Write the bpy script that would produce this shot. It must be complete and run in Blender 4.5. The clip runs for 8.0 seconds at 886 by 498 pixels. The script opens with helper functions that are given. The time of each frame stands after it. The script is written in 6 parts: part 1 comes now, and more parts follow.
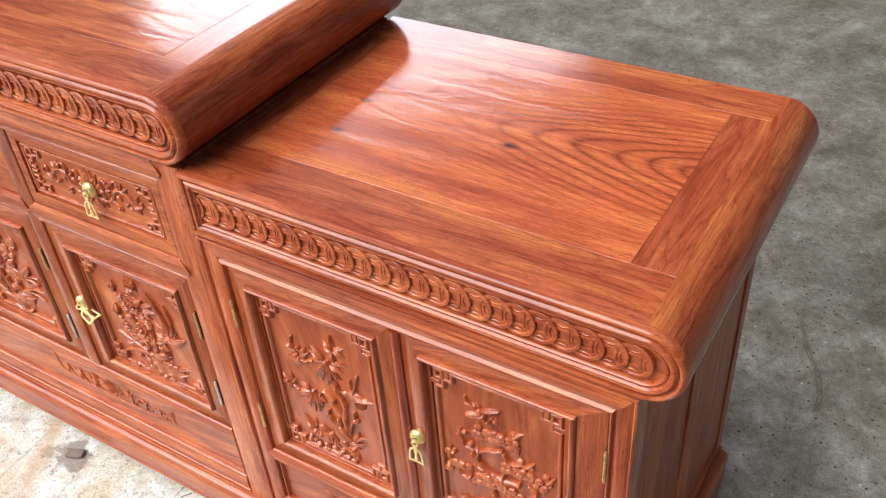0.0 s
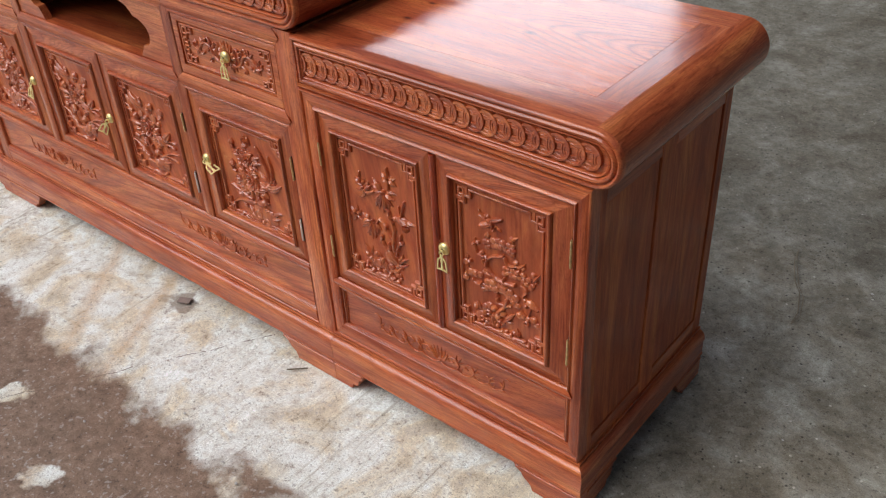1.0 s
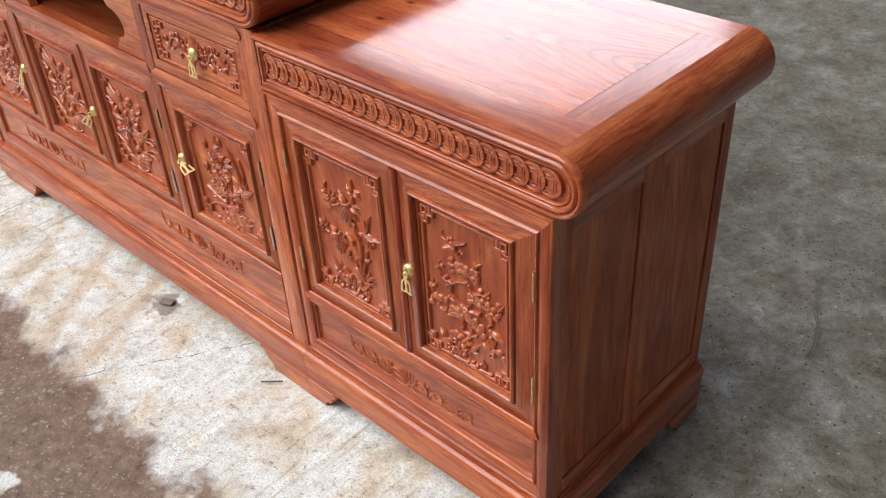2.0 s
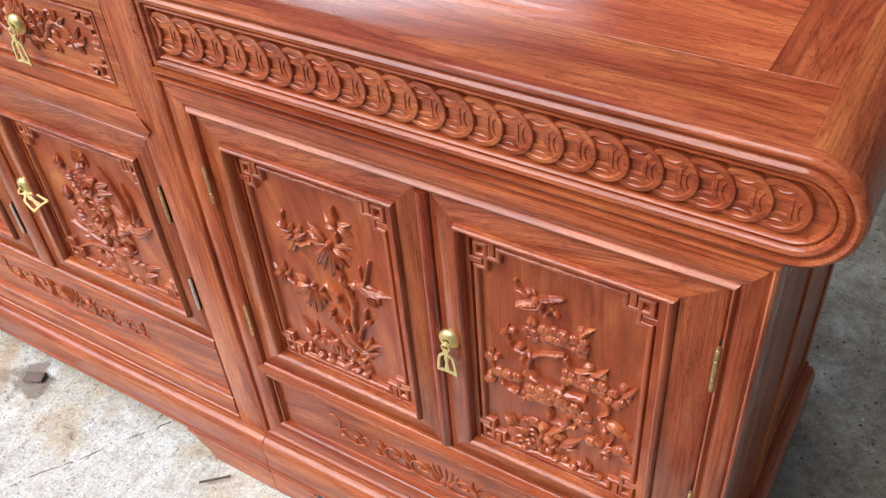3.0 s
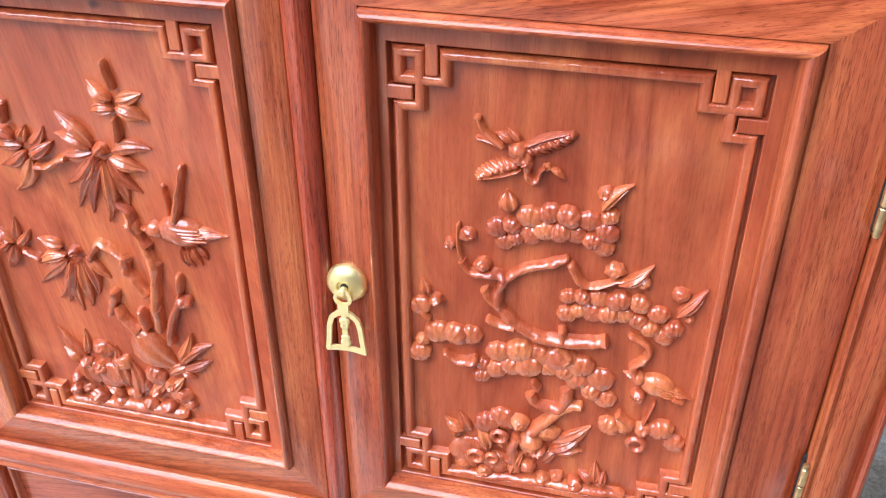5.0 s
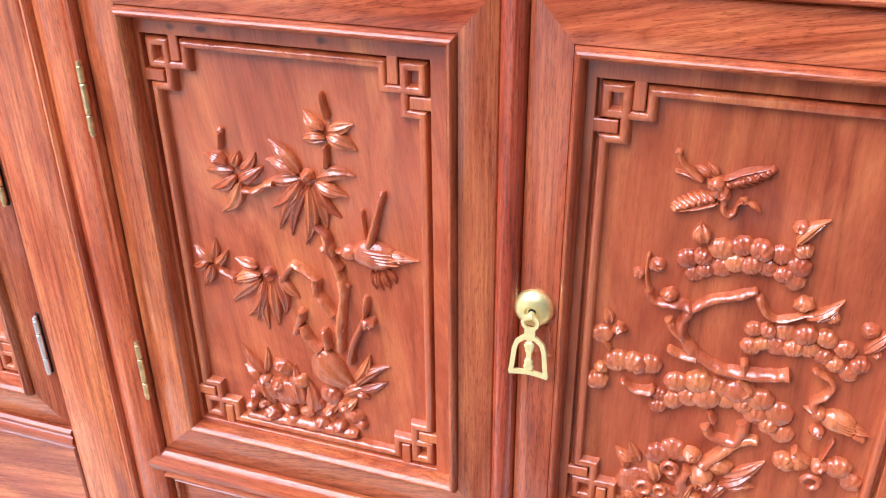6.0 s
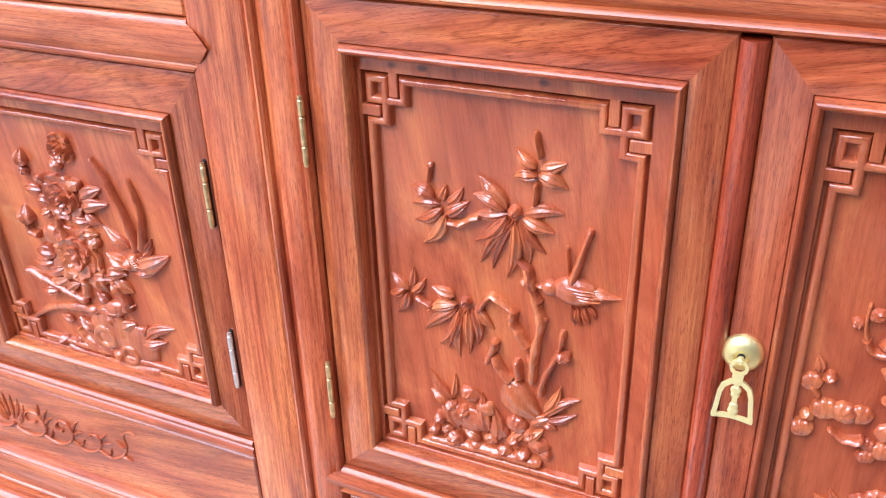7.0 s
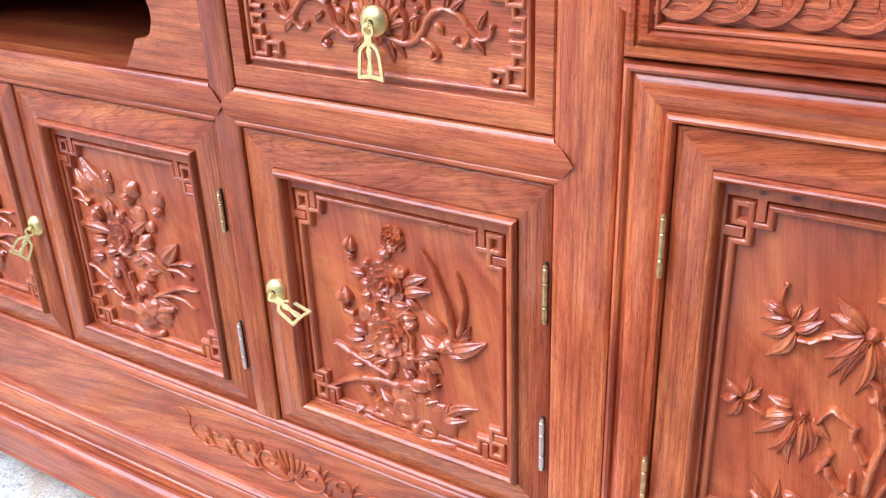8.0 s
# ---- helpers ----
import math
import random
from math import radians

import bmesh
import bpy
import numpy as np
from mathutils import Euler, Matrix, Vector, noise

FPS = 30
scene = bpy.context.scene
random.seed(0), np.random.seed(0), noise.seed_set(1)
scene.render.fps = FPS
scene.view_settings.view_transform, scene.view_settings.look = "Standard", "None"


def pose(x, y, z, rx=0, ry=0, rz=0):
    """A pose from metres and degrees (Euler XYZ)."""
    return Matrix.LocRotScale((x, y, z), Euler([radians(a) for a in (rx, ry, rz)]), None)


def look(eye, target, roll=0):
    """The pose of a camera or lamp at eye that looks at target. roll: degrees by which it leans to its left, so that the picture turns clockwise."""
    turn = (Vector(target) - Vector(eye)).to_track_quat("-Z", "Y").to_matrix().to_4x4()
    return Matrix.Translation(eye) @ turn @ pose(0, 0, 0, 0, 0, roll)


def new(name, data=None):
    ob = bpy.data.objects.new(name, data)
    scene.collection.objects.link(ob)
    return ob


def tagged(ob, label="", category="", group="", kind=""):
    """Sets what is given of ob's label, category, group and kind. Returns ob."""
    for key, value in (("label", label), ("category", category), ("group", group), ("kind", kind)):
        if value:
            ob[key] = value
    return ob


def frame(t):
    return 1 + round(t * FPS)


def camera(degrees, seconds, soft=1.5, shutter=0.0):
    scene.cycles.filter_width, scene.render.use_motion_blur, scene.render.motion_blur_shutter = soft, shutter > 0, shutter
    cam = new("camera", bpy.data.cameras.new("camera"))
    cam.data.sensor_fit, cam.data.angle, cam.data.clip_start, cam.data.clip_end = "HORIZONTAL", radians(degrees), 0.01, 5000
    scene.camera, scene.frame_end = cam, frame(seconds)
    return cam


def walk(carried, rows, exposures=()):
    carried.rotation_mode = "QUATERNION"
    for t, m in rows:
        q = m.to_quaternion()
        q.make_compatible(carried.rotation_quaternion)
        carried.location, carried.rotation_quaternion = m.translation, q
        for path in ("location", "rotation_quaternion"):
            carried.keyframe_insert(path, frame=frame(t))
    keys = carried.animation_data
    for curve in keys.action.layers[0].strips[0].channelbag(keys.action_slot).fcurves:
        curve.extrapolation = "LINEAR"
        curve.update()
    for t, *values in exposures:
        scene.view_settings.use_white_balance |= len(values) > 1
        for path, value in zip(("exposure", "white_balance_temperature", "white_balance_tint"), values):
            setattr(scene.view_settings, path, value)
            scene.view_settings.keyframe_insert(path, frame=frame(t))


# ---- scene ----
cam = camera(51.1, 8.0, 1.2)
PATH = [
    (0, (0.711, -0.553, 1.25), (-0.166, 0.744, 0.006), -4.6),
    (0.5, (0.894, -0.75, 1.247), (-0.106, 0.529, 0.079), -3.2),
    (1, (1.039, -0.876, 1.246), (-0.029, 0.355, 0.088), -3.3),
    (1.5, (1.095, -0.817, 1.227), (-0.035, 0.347, 0.058), -3.5),
    (1.7, (1.112, -0.766, 1.224), (-0.052, 0.37, 0.061), -3.1),
    (2.8, (0.68, -0.524, 1.092), (-0.262, 0.677, -0.2), -5.3),
    (3, (0.595, -0.455, 1.024), (-0.248, 0.774, -0.309), -5.1),
    (3.3, (0.485, -0.352, 0.923), (-0.199, 0.932, -0.450), -4.0),
    (3.5, (0.451, -0.307, 0.853), (-0.183, 1.046, -0.476), -3.5),
    (3.7, (0.430, -0.295, 0.795), (-0.136, 1.109, -0.513), -3.1),
    (4, (0.417, -0.321, 0.73), (-0.074, 1.197, -0.476), -1.9),
    (4.2, (0.418, -0.338, 0.698), (-0.05, 1.243, -0.425), -1.3),
    (5.3, (0.412, -0.357, 0.675), (0.014, 1.286, -0.394), 0.2),
    (5.5, (0.402, -0.377, 0.665), (-0.054, 1.301, -0.324), -0.4),
    (6, (0.367, -0.393, 0.682), (-0.202, 1.257, -0.295), -0.6),
    (6.5, (0.338, -0.404, 0.69), (-0.324, 1.215, -0.28), -1.1),
    (7, (0.31, -0.415, 0.701), (-0.443, 1.168, -0.26), -1.7),
    (7.5, (0.246, -0.454, 0.726), (-0.599, 1.105, -0.2), -2.0),
    (8, (0.187, -0.499, 0.76), (-0.777, 1.016, -0.12), -2.2),
]
walk(cam, [(t, look(eye, target, roll)) for t, eye, target, roll in PATH],
     exposures=[(0.0, 0.48, 6800, 10), (0.5, -0.19, 6700, 10), (1.0, -0.18, 6700, 10), (1.5, 0.03, 6700, 10), (1.7, 0.08, 6700, 10), (2.8, 0.15, 6500, 10), (3.0, 0.20, 6500, 10),
                (3.5, 0.92, 6400, 12), (4.2, 1.1, 6150, 12), (5.3, 0.88, 5700, 12), (6.5, 0.94, 5650, 12), (7.0, 0.90, 5600, 12), (7.5, 0.56, 5600, 12), (8.0, 0.67, 5600, 12)])

# ---- light ----
GATE = 108.0            # daylight through the open gate behind
world = bpy.data.worlds.new("world")
scene.world = world
world.use_nodes = True
_n = world.node_tree.nodes
_bg = _n["Background"]
_sky = _n.new("ShaderNodeTexSky")
_sky.sky_type, _sky.sun_disc = "NISHITA", False
_sky.sun_elevation, _sky.sun_rotation = radians(50), radians(217)
_sky.air_density, _sky.dust_density = 1.0, 2.5
world.node_tree.links.new(_sky.outputs[0], _bg.inputs[0])
_bg.inputs[1].default_value = 0.09
sun = new("sun", bpy.data.lights.new("sun", "SUN"))
sun.data.energy, sun.data.angle, sun.data.color = 2.75, radians(55), (0.955, 0.955, 1.03)
sun.matrix_world = look((-2.0, -2.7, 4.0), (0, 0, 0))


# ---- materials ----
def nodes_of(name):
    m = bpy.data.materials.new(name)
    m.use_nodes = True
    t = m.node_tree
    return m, t, t.nodes["Principled BSDF"]


def add(t, kind, **props):
    n = t.nodes.new(kind)
    for k, v in props.items():
        n.inputs[k.replace("_", " ")].default_value = v
    return n


def ramp(t, source, stops):
    n = t.nodes.new("ShaderNodeValToRGB")
    while len(n.color_ramp.elements) < len(stops):
        n.color_ramp.elements.new(0.5)
    for e, (p, c) in zip(n.color_ramp.elements, stops):
        e.position, e.color = p, (*c, 1) if len(c) == 3 else (c[0], c[0], c[0], 1)
    t.links.new(source, n.inputs[0])
    return n.outputs[0]


def mix(t, mode, fac, a, b):
    n = t.nodes.new("ShaderNodeMix")
    n.data_type, n.blend_type = "RGBA", mode
    for sock, v in ((n.inputs[0], fac), (n.inputs[6], a), (n.inputs[7], b)):
        if isinstance(v, (int, float)):
            sock.default_value = v
        elif isinstance(v, tuple):
            sock.default_value = (*v, 1)
        else:
            t.links.new(v, sock)
    return n.outputs[2]


def wood(name, axis, tone=1.0, figure=0.5, rings=(4.0, 34.0, 10.0), flame=None, varied=True, gloss=0.055, pitted=0.75, lacquer=1.0, slant=0.0, knots=(), fibres=0.65, tooled=0.0, red=1.0, wavy=0.0, mottle=0.35, spots=(), coat_ior=1.58, ripple=0.0):
    """Lacquered rosewood, its grain along the axis: broad colour bands, growth rings, short dark pores. rings: scale along, across, and how many.
    flame: the centre of a cathedral figure that opens along +x."""
    m, t, p = nodes_of(name)
    L = t.links.new
    tc = t.nodes.new("ShaderNodeTexCoord")
    info = t.nodes.new("ShaderNodeObjectInfo")
    off = t.nodes.new("ShaderNodeVectorMath")
    off.operation = "MULTIPLY_ADD"
    L(info.outputs["Random"], off.inputs[0])
    off.inputs[1].default_value = (7.3, 5.1, 3.7)
    L(tc.outputs["Object"], off.inputs[2])

    turned_co = off.outputs[0]
    if slant:
        rot = t.nodes.new("ShaderNodeMapping")
        rot.inputs["Rotation"].default_value = (0.0, radians(slant), 0.0)
        L(off.outputs[0], rot.inputs[0])
        turned_co = rot.outputs[0]

    def grain(along, across, detail=3.0, rough=0.55, dist=0.0):
        mp = t.nodes.new("ShaderNodeMapping")
        mp.inputs["Scale"].default_value = [along if a == axis else across for a in "xyz"]
        L(turned_co, mp.inputs[0])
        n = add(t, "ShaderNodeTexNoise", Scale=1.0, Detail=detail, Roughness=rough, Distortion=dist)
        L(mp.outputs[0], n.inputs[0])
        return n.outputs[0]

    def calc(op, a, b):
        n = t.nodes.new("ShaderNodeMath")
        n.operation = op
        L(a, n.inputs[0])
        if isinstance(b, (int, float)):
            n.inputs[1].default_value = b
        else:
            L(b, n.inputs[1])
        return n.outputs[0]

    broad = grain(4.0 + 4.0 * wavy, 34.0 - 16.0 * wavy, 4.0, 0.6, 0.5 + 0.8 * wavy)
    slow = grain(2.0, 7.0, 2.0)
    ring = calc("MULTIPLY", grain(rings[0], rings[1], 2.0, 0.5, 0.35 + 0.5 * wavy), rings[2])
    if flame:
        sep = t.nodes.new("ShaderNodeSeparateXYZ")
        L(tc.outputs["Object"], sep.inputs[0])
        v = calc("ADD", sep.outputs[1], -flame[1])
        arch = calc("SQRT", calc("ADD", calc("MULTIPLY", v, v), 0.0007), 0.0)
        u = calc("MULTIPLY", calc("ADD", sep.outputs[0], -flame[0]), 0.20)
        wave = calc("MULTIPLY", calc("ADD", calc("MULTIPLY", calc("SUBTRACT", arch, u), 105.0), ring), 1.0)
        ring = wave
        near_axis = ramp(t, arch, [(0.0, (1.0,)), (0.075, (0.75,)), (0.12, (0.12,))])
        ahead = ramp(t, calc("ADD", sep.outputs[0], 0.5), [(0.42, (0.15,)), (0.56, (1.0,))])
        figure = calc("MULTIPLY", calc("MULTIPLY", near_axis, ahead), figure)
    knot_dark = None
    for kx, ky, kr in knots:
        dx, dy = calc("MULTIPLY", calc("ADD", sep.outputs[0], -kx), 0.55), calc("ADD", sep.outputs[1], -ky)
        d = calc("SQRT", calc("ADD", calc("MULTIPLY", dx, dx), calc("MULTIPLY", dy, dy)), 0.0)
        near = calc("POWER", calc("ADD", calc("MULTIPLY", d, 1.0 / kr), 0.6), -1.5)
        ring = calc("ADD", ring, calc("MULTIPLY", near, 0.8))
        knot_dark = calc("MAXIMUM", knot_dark, near) if knot_dark else near
    ring = calc("PINGPONG", ring, 0.5)
    fibre = grain(9.0, 330.0, 5.0, 0.74)
    pores = grain(150.0, 2300.0, 2.0, 0.6)
    pores_wide = grain(70.0, 1250.0, 1.0, 0.5)
    patch = grain(14.0, 60.0, 3.0, 0.6)

    def c(r, g, b):
        return (r * tone * 1.02, g * tone * red * 1.03, b * tone * red * 0.98)

    col = ramp(t, broad, [(0.29, c(0.325, 0.058, 0.022)), (0.48, c(0.450, 0.104, 0.040)), (0.67, c(0.575, 0.170, 0.060))])
    col = mix(t, "MULTIPLY", mottle, col, ramp(t, grain(9.0, 42.0, 3.0, 0.65, 0.6), [(0.36, (0.62, 0.46, 0.40)), (0.50, (1.0, 1.0, 1.0)), (0.66, (1.12, 1.26, 1.18))]))
    col = mix(t, "MULTIPLY", 0.35, col, ramp(t, slow, [(0.35, (0.72, 0.62, 0.58)), (0.62, (1.08, 1.08, 1.05))]))
    col = mix(t, "MULTIPLY", figure, col, ramp(t, ring, [(0.0, (0.42, 0.30, 0.26)), (0.10, (0.72, 0.64, 0.58)), (0.24, (1, 1, 1)), (0.5, (1.12, 1.14, 1.14))]))
    fib = ramp(t, fibre, [(0.32, (0.48, 0.36, 0.32)), (0.43, (0.88, 0.85, 0.83)), (0.54, (1.0, 1.0, 1.0)), (0.66, (1.16, 1.22, 1.22))])
    col = mix(t, "MULTIPLY", fibres, col, fib)
    col = mix(t, "MULTIPLY", fibres * 0.8, col, ramp(t, grain(16.0, 640.0, 3.0, 0.65), [(0.36, (0.68, 0.56, 0.50)), (0.49, (1.0, 1.0, 1.0)), (0.62, (1.16, 1.30, 1.24))]))
    dense = calc("ADD", pores, calc("MULTIPLY", calc("SUBTRACT", patch, 0.5), 0.22))
    dark = ramp(t, dense, [(0.36, (0.42, 0.29, 0.25)), (0.42, (0.86, 0.81, 0.79)), (0.47, (1, 1, 1))])
    wide = ramp(t, pores_wide, [(0.27, (0.55, 0.42, 0.37)), (0.32, (1, 1, 1))])
    pit = mix(t, "MULTIPLY", 1.0, dark, wide)
    col = mix(t, "MULTIPLY", pitted, col, pit)
    if knot_dark:
        col = mix(t, "MULTIPLY", 1.0, col, ramp(t, knot_dark, [(0.25, (1, 1, 1)), (0.55, (0.55, 0.42, 0.36)), (0.85, (0.16, 0.09, 0.07))]))
    if spots:
        place = t.nodes.new("ShaderNodeSeparateXYZ")
        L(tc.outputs["Object"], place.inputs[0])
        for sx, sz, rx, rz in spots:
            dx, dz = calc("MULTIPLY", calc("ADD", place.outputs[0], -sx), 1.0 / rx), calc("MULTIPLY", calc("ADD", place.outputs[2], -sz), 1.0 / rz)
            d = calc("ADD", calc("ADD", calc("MULTIPLY", dx, dx), calc("MULTIPLY", dz, dz)), calc("MULTIPLY", patch, 0.8))
            col = mix(t, "MULTIPLY", 1.0, col, ramp(t, d, [(0.45, (0.30, 0.20, 0.17)), (0.95, (1, 1, 1))]))
    if varied:
        vary = ramp(t, info.outputs["Random"], [(0.0, (0.92, 0.88, 0.88)), (0.5, (1, 1, 1)), (1.0, (1.04, 1.07, 1.06))])
        col = mix(t, "MULTIPLY", 1.0, col, vary)
    L(col, p.inputs["Base Color"])
    L(ramp(t, broad, [(0.2, (0.42,)), (0.8, (0.52,))]), p.inputs["Roughness"])
    p.inputs["Coat Weight"].default_value = lacquer
    p.inputs["Coat IOR"].default_value = coat_ior
    p.inputs["Specular IOR Level"].default_value = 0.08
    L(ramp(t, slow, [(0.3, (gloss * 0.75,)), (0.7, (gloss * 1.3,))]), p.inputs["Coat Roughness"])
    bump = add(t, "ShaderNodeBump", Strength=0.16, Distance=0.0005)
    L(mix(t, "MULTIPLY", 1.0, fib, pit), bump.inputs["Height"])
    if tooled:
        tool = add(t, "ShaderNodeTexNoise", Scale=260.0, Detail=2.0, Roughness=0.5)
        L(tc.outputs["Object"], tool.inputs[0])
        chisel = add(t, "ShaderNodeBump", Strength=tooled, Distance=0.0012)
        L(tool.outputs[0], chisel.inputs["Height"])
        L(chisel.outputs[0], bump.inputs["Normal"])
    L(bump.outputs[0], p.inputs["Normal"])
    coat = add(t, "ShaderNodeBump", Strength=0.05, Distance=0.0005)
    L(mix(t, "MULTIPLY", 1.0, fib, pit), coat.inputs["Height"])
    if tooled:
        L(chisel.outputs[0], coat.inputs["Normal"])
    if ripple:
        uneven = add(t, "ShaderNodeBump", Strength=ripple, Distance=0.002)
        L(grain(7.0, 26.0, 3.0, 0.5, 0.8), uneven.inputs["Height"])
        L(uneven.outputs[0], coat.inputs["Normal"])
    L(coat.outputs[0], p.inputs["Coat Normal"])
    return m


WX, WY, WZ = [wood("rosewood_" + n, a, k, 0.30, (1.6, 30.0, 8.0), fibres=0.8, pitted=0.62, lacquer=0.85, mottle=0.5) for n, a, k in (("lengthwise", "x", 1.16), ("crosswise", "y", 1.0), ("upright", "z", 1.0))]
WX_FIGURED, WZ_SIDE = wood("rosewood_figured_board", "x", 1.18, 0.55, (2.0, 18.0, 8.0), slant=9.0, lacquer=0.75, wavy=0.5), wood("rosewood_side_board", "z", 0.97, 0.35, (1.8, 12.0, 7.0), lacquer=0.35, pitted=0.5)
WTOP = wood("rosewood_flame_top", "x", 1.42, 0.95, (3.0, 11.0, 3.2), (0.06, 0.015), True, 0.10, 0.9, 0.85, ripple=0.36, knots=((0.03, -0.02, 0.005), (-0.17, -0.005, 0.004), (-0.163, -0.074, 0.004)))
WTOP_PLAIN = wood("rosewood_top_board", "x", 1.1, 0.5, (3.0, 16.0, 9.0), gloss=0.08, lacquer=0.85, ripple=0.4)
WX_TOP, WY_TOP = wood("rosewood_polished_rail", "x", 1.1, 0.45, gloss=0.08, lacquer=0.85), wood("rosewood_polished_batten", "y", 1.05, 0.45, gloss=0.08, lacquer=0.85)
WCARVE = wood("rosewood_carved", "z", 1.10, 0.15, varied=False, gloss=0.075, pitted=0.15, fibres=0.45, tooled=0.6, coat_ior=1.70)
WPANEL = wood("rosewood_door_panel", "z", 1.16, 0.35, (2.6, 16.0, 7.0), varied=False, gloss=0.09, pitted=0.3, fibres=0.28, lacquer=0.85, wavy=1.0, mottle=0.15, slant=8.0)
WPANEL_SPOTTED = wood("rosewood_spotted_panel", "z", 1.16, 0.35, (2.6, 16.0, 7.0), varied=False, gloss=0.09, pitted=0.3, fibres=0.28, lacquer=0.85, wavy=1.0, mottle=0.15, slant=8.0,
                      spots=((-0.188, 0.5508, 0.0050, 0.0034), (-0.170, 0.5508, 0.0050, 0.0030), (-0.1025, 0.5508, 0.0050, 0.0034)))
# browner panel with the right-hand shade put into its tone
WPANEL_BROWN_SHADED = wood("rosewood_brown_shaded_panel", "z", 1.04, 0.4, (2.6, 16.0, 7.0), varied=False, gloss=0.09, pitted=0.3, fibres=0.28, lacquer=0.85, wavy=0.7, mottle=0.4)
# yellower stile whose tone also carries the brighter light on the left
WZ_PALE_LIT = wood("rosewood_pale_lit_stile", "z", 1.30, 0.35, (2.0, 34.0, 8.0), varied=False, fibres=0.8, pitted=0.6, lacquer=0.85, mottle=0.65)
WX_SCROLL = wood("rosewood_shallow_scrolls", "x", 1.18, 0.3, slant=9.0, gloss=0.09, lacquer=0.75, pitted=0.5)
WX_DOOR = wood("rosewood_door_rail", "x", 1.12, 0.5, (7.0, 36.0, 9.0), gloss=0.08, slant=11.0, wavy=0.5, lacquer=0.8)
# mottled stile, toned down to carry shade on the right
WZ_DARK_SHADED = wood("rosewood_dark_shaded_stile", "z", 0.90, 0.35, (2.0, 34.0, 8.0), varied=False, gloss=0.06, pitted=0.65, fibres=0.7, mottle=0.6, red=0.92)
WZ_RED = wood("rosewood_red_heart", "z", 0.85, 0.5, (3.0, 60.0, 9.0), varied=False, gloss=0.10, red=0.62)
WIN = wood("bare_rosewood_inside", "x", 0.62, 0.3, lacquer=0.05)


def metal(name, colour, rough, grime, metallic=1.0):
    m, t, p = nodes_of(name)
    tc = t.nodes.new("ShaderNodeTexCoord")
    n = add(t, "ShaderNodeTexNoise", Scale=220.0, Detail=4.0)
    t.links.new(tc.outputs["Object"], n.inputs[0])
    t.links.new(ramp(t, n.outputs[0], [(0.3, tuple(c * grime for c in colour)), (0.6, colour)]), p.inputs["Base Color"])
    t.links.new(ramp(t, n.outputs[0], [(0.3, (rough + 0.15,)), (0.7, (rough,))]), p.inputs["Roughness"])
    p.inputs["Metallic"].default_value = metallic
    return m


BRASS = metal("polished_brass", (0.90, 0.76, 0.33), 0.30, 0.88, 0.8)
BRASS_FLAT = metal("flat_brass", (0.93, 0.81, 0.38), 0.5, 0.92, 0.6)
BRASS_OLD = metal("dull_brass", (0.84, 0.66, 0.34), 0.34, 0.6)
STEEL = metal("zinc_steel", (0.86, 0.86, 0.82), 0.36, 0.85)


def plain(name, colour, rough):
    m, t, p = nodes_of(name)
    tc = t.nodes.new("ShaderNodeTexCoord")
    n = add(t, "ShaderNodeTexNoise", Scale=60.0, Detail=5.0)
    t.links.new(tc.outputs["Object"], n.inputs[0])
    t.links.new(ramp(t, n.outputs[0], [(0.3, tuple(c * 0.75 for c in colour)), (0.7, tuple(c * 1.15 for c in colour))]), p.inputs["Base Color"])
    p.inputs["Roughness"].default_value = rough
    return m


# black that stands for the shade inside small hollows
BLACK = plain("recess_shade_black", (0.012, 0.008, 0.006), 0.8)
MORTAR = plain("brown_mortar", (0.26, 0.20, 0.17), 0.95)
# kept dark so that the unseen walls reflect little
BLOCKER_PLASTER = plain("dark_blocker_plaster", (0.11, 0.105, 0.10), 0.9)
BARK = plain("dry_twig_bark", (0.20, 0.165, 0.11), 0.9)
PEBBLE = plain("pale_grit", (0.5, 0.49, 0.46), 0.85)
SHEET = plain("grey_blocker_sheet", (0.22, 0.22, 0.23), 0.7)


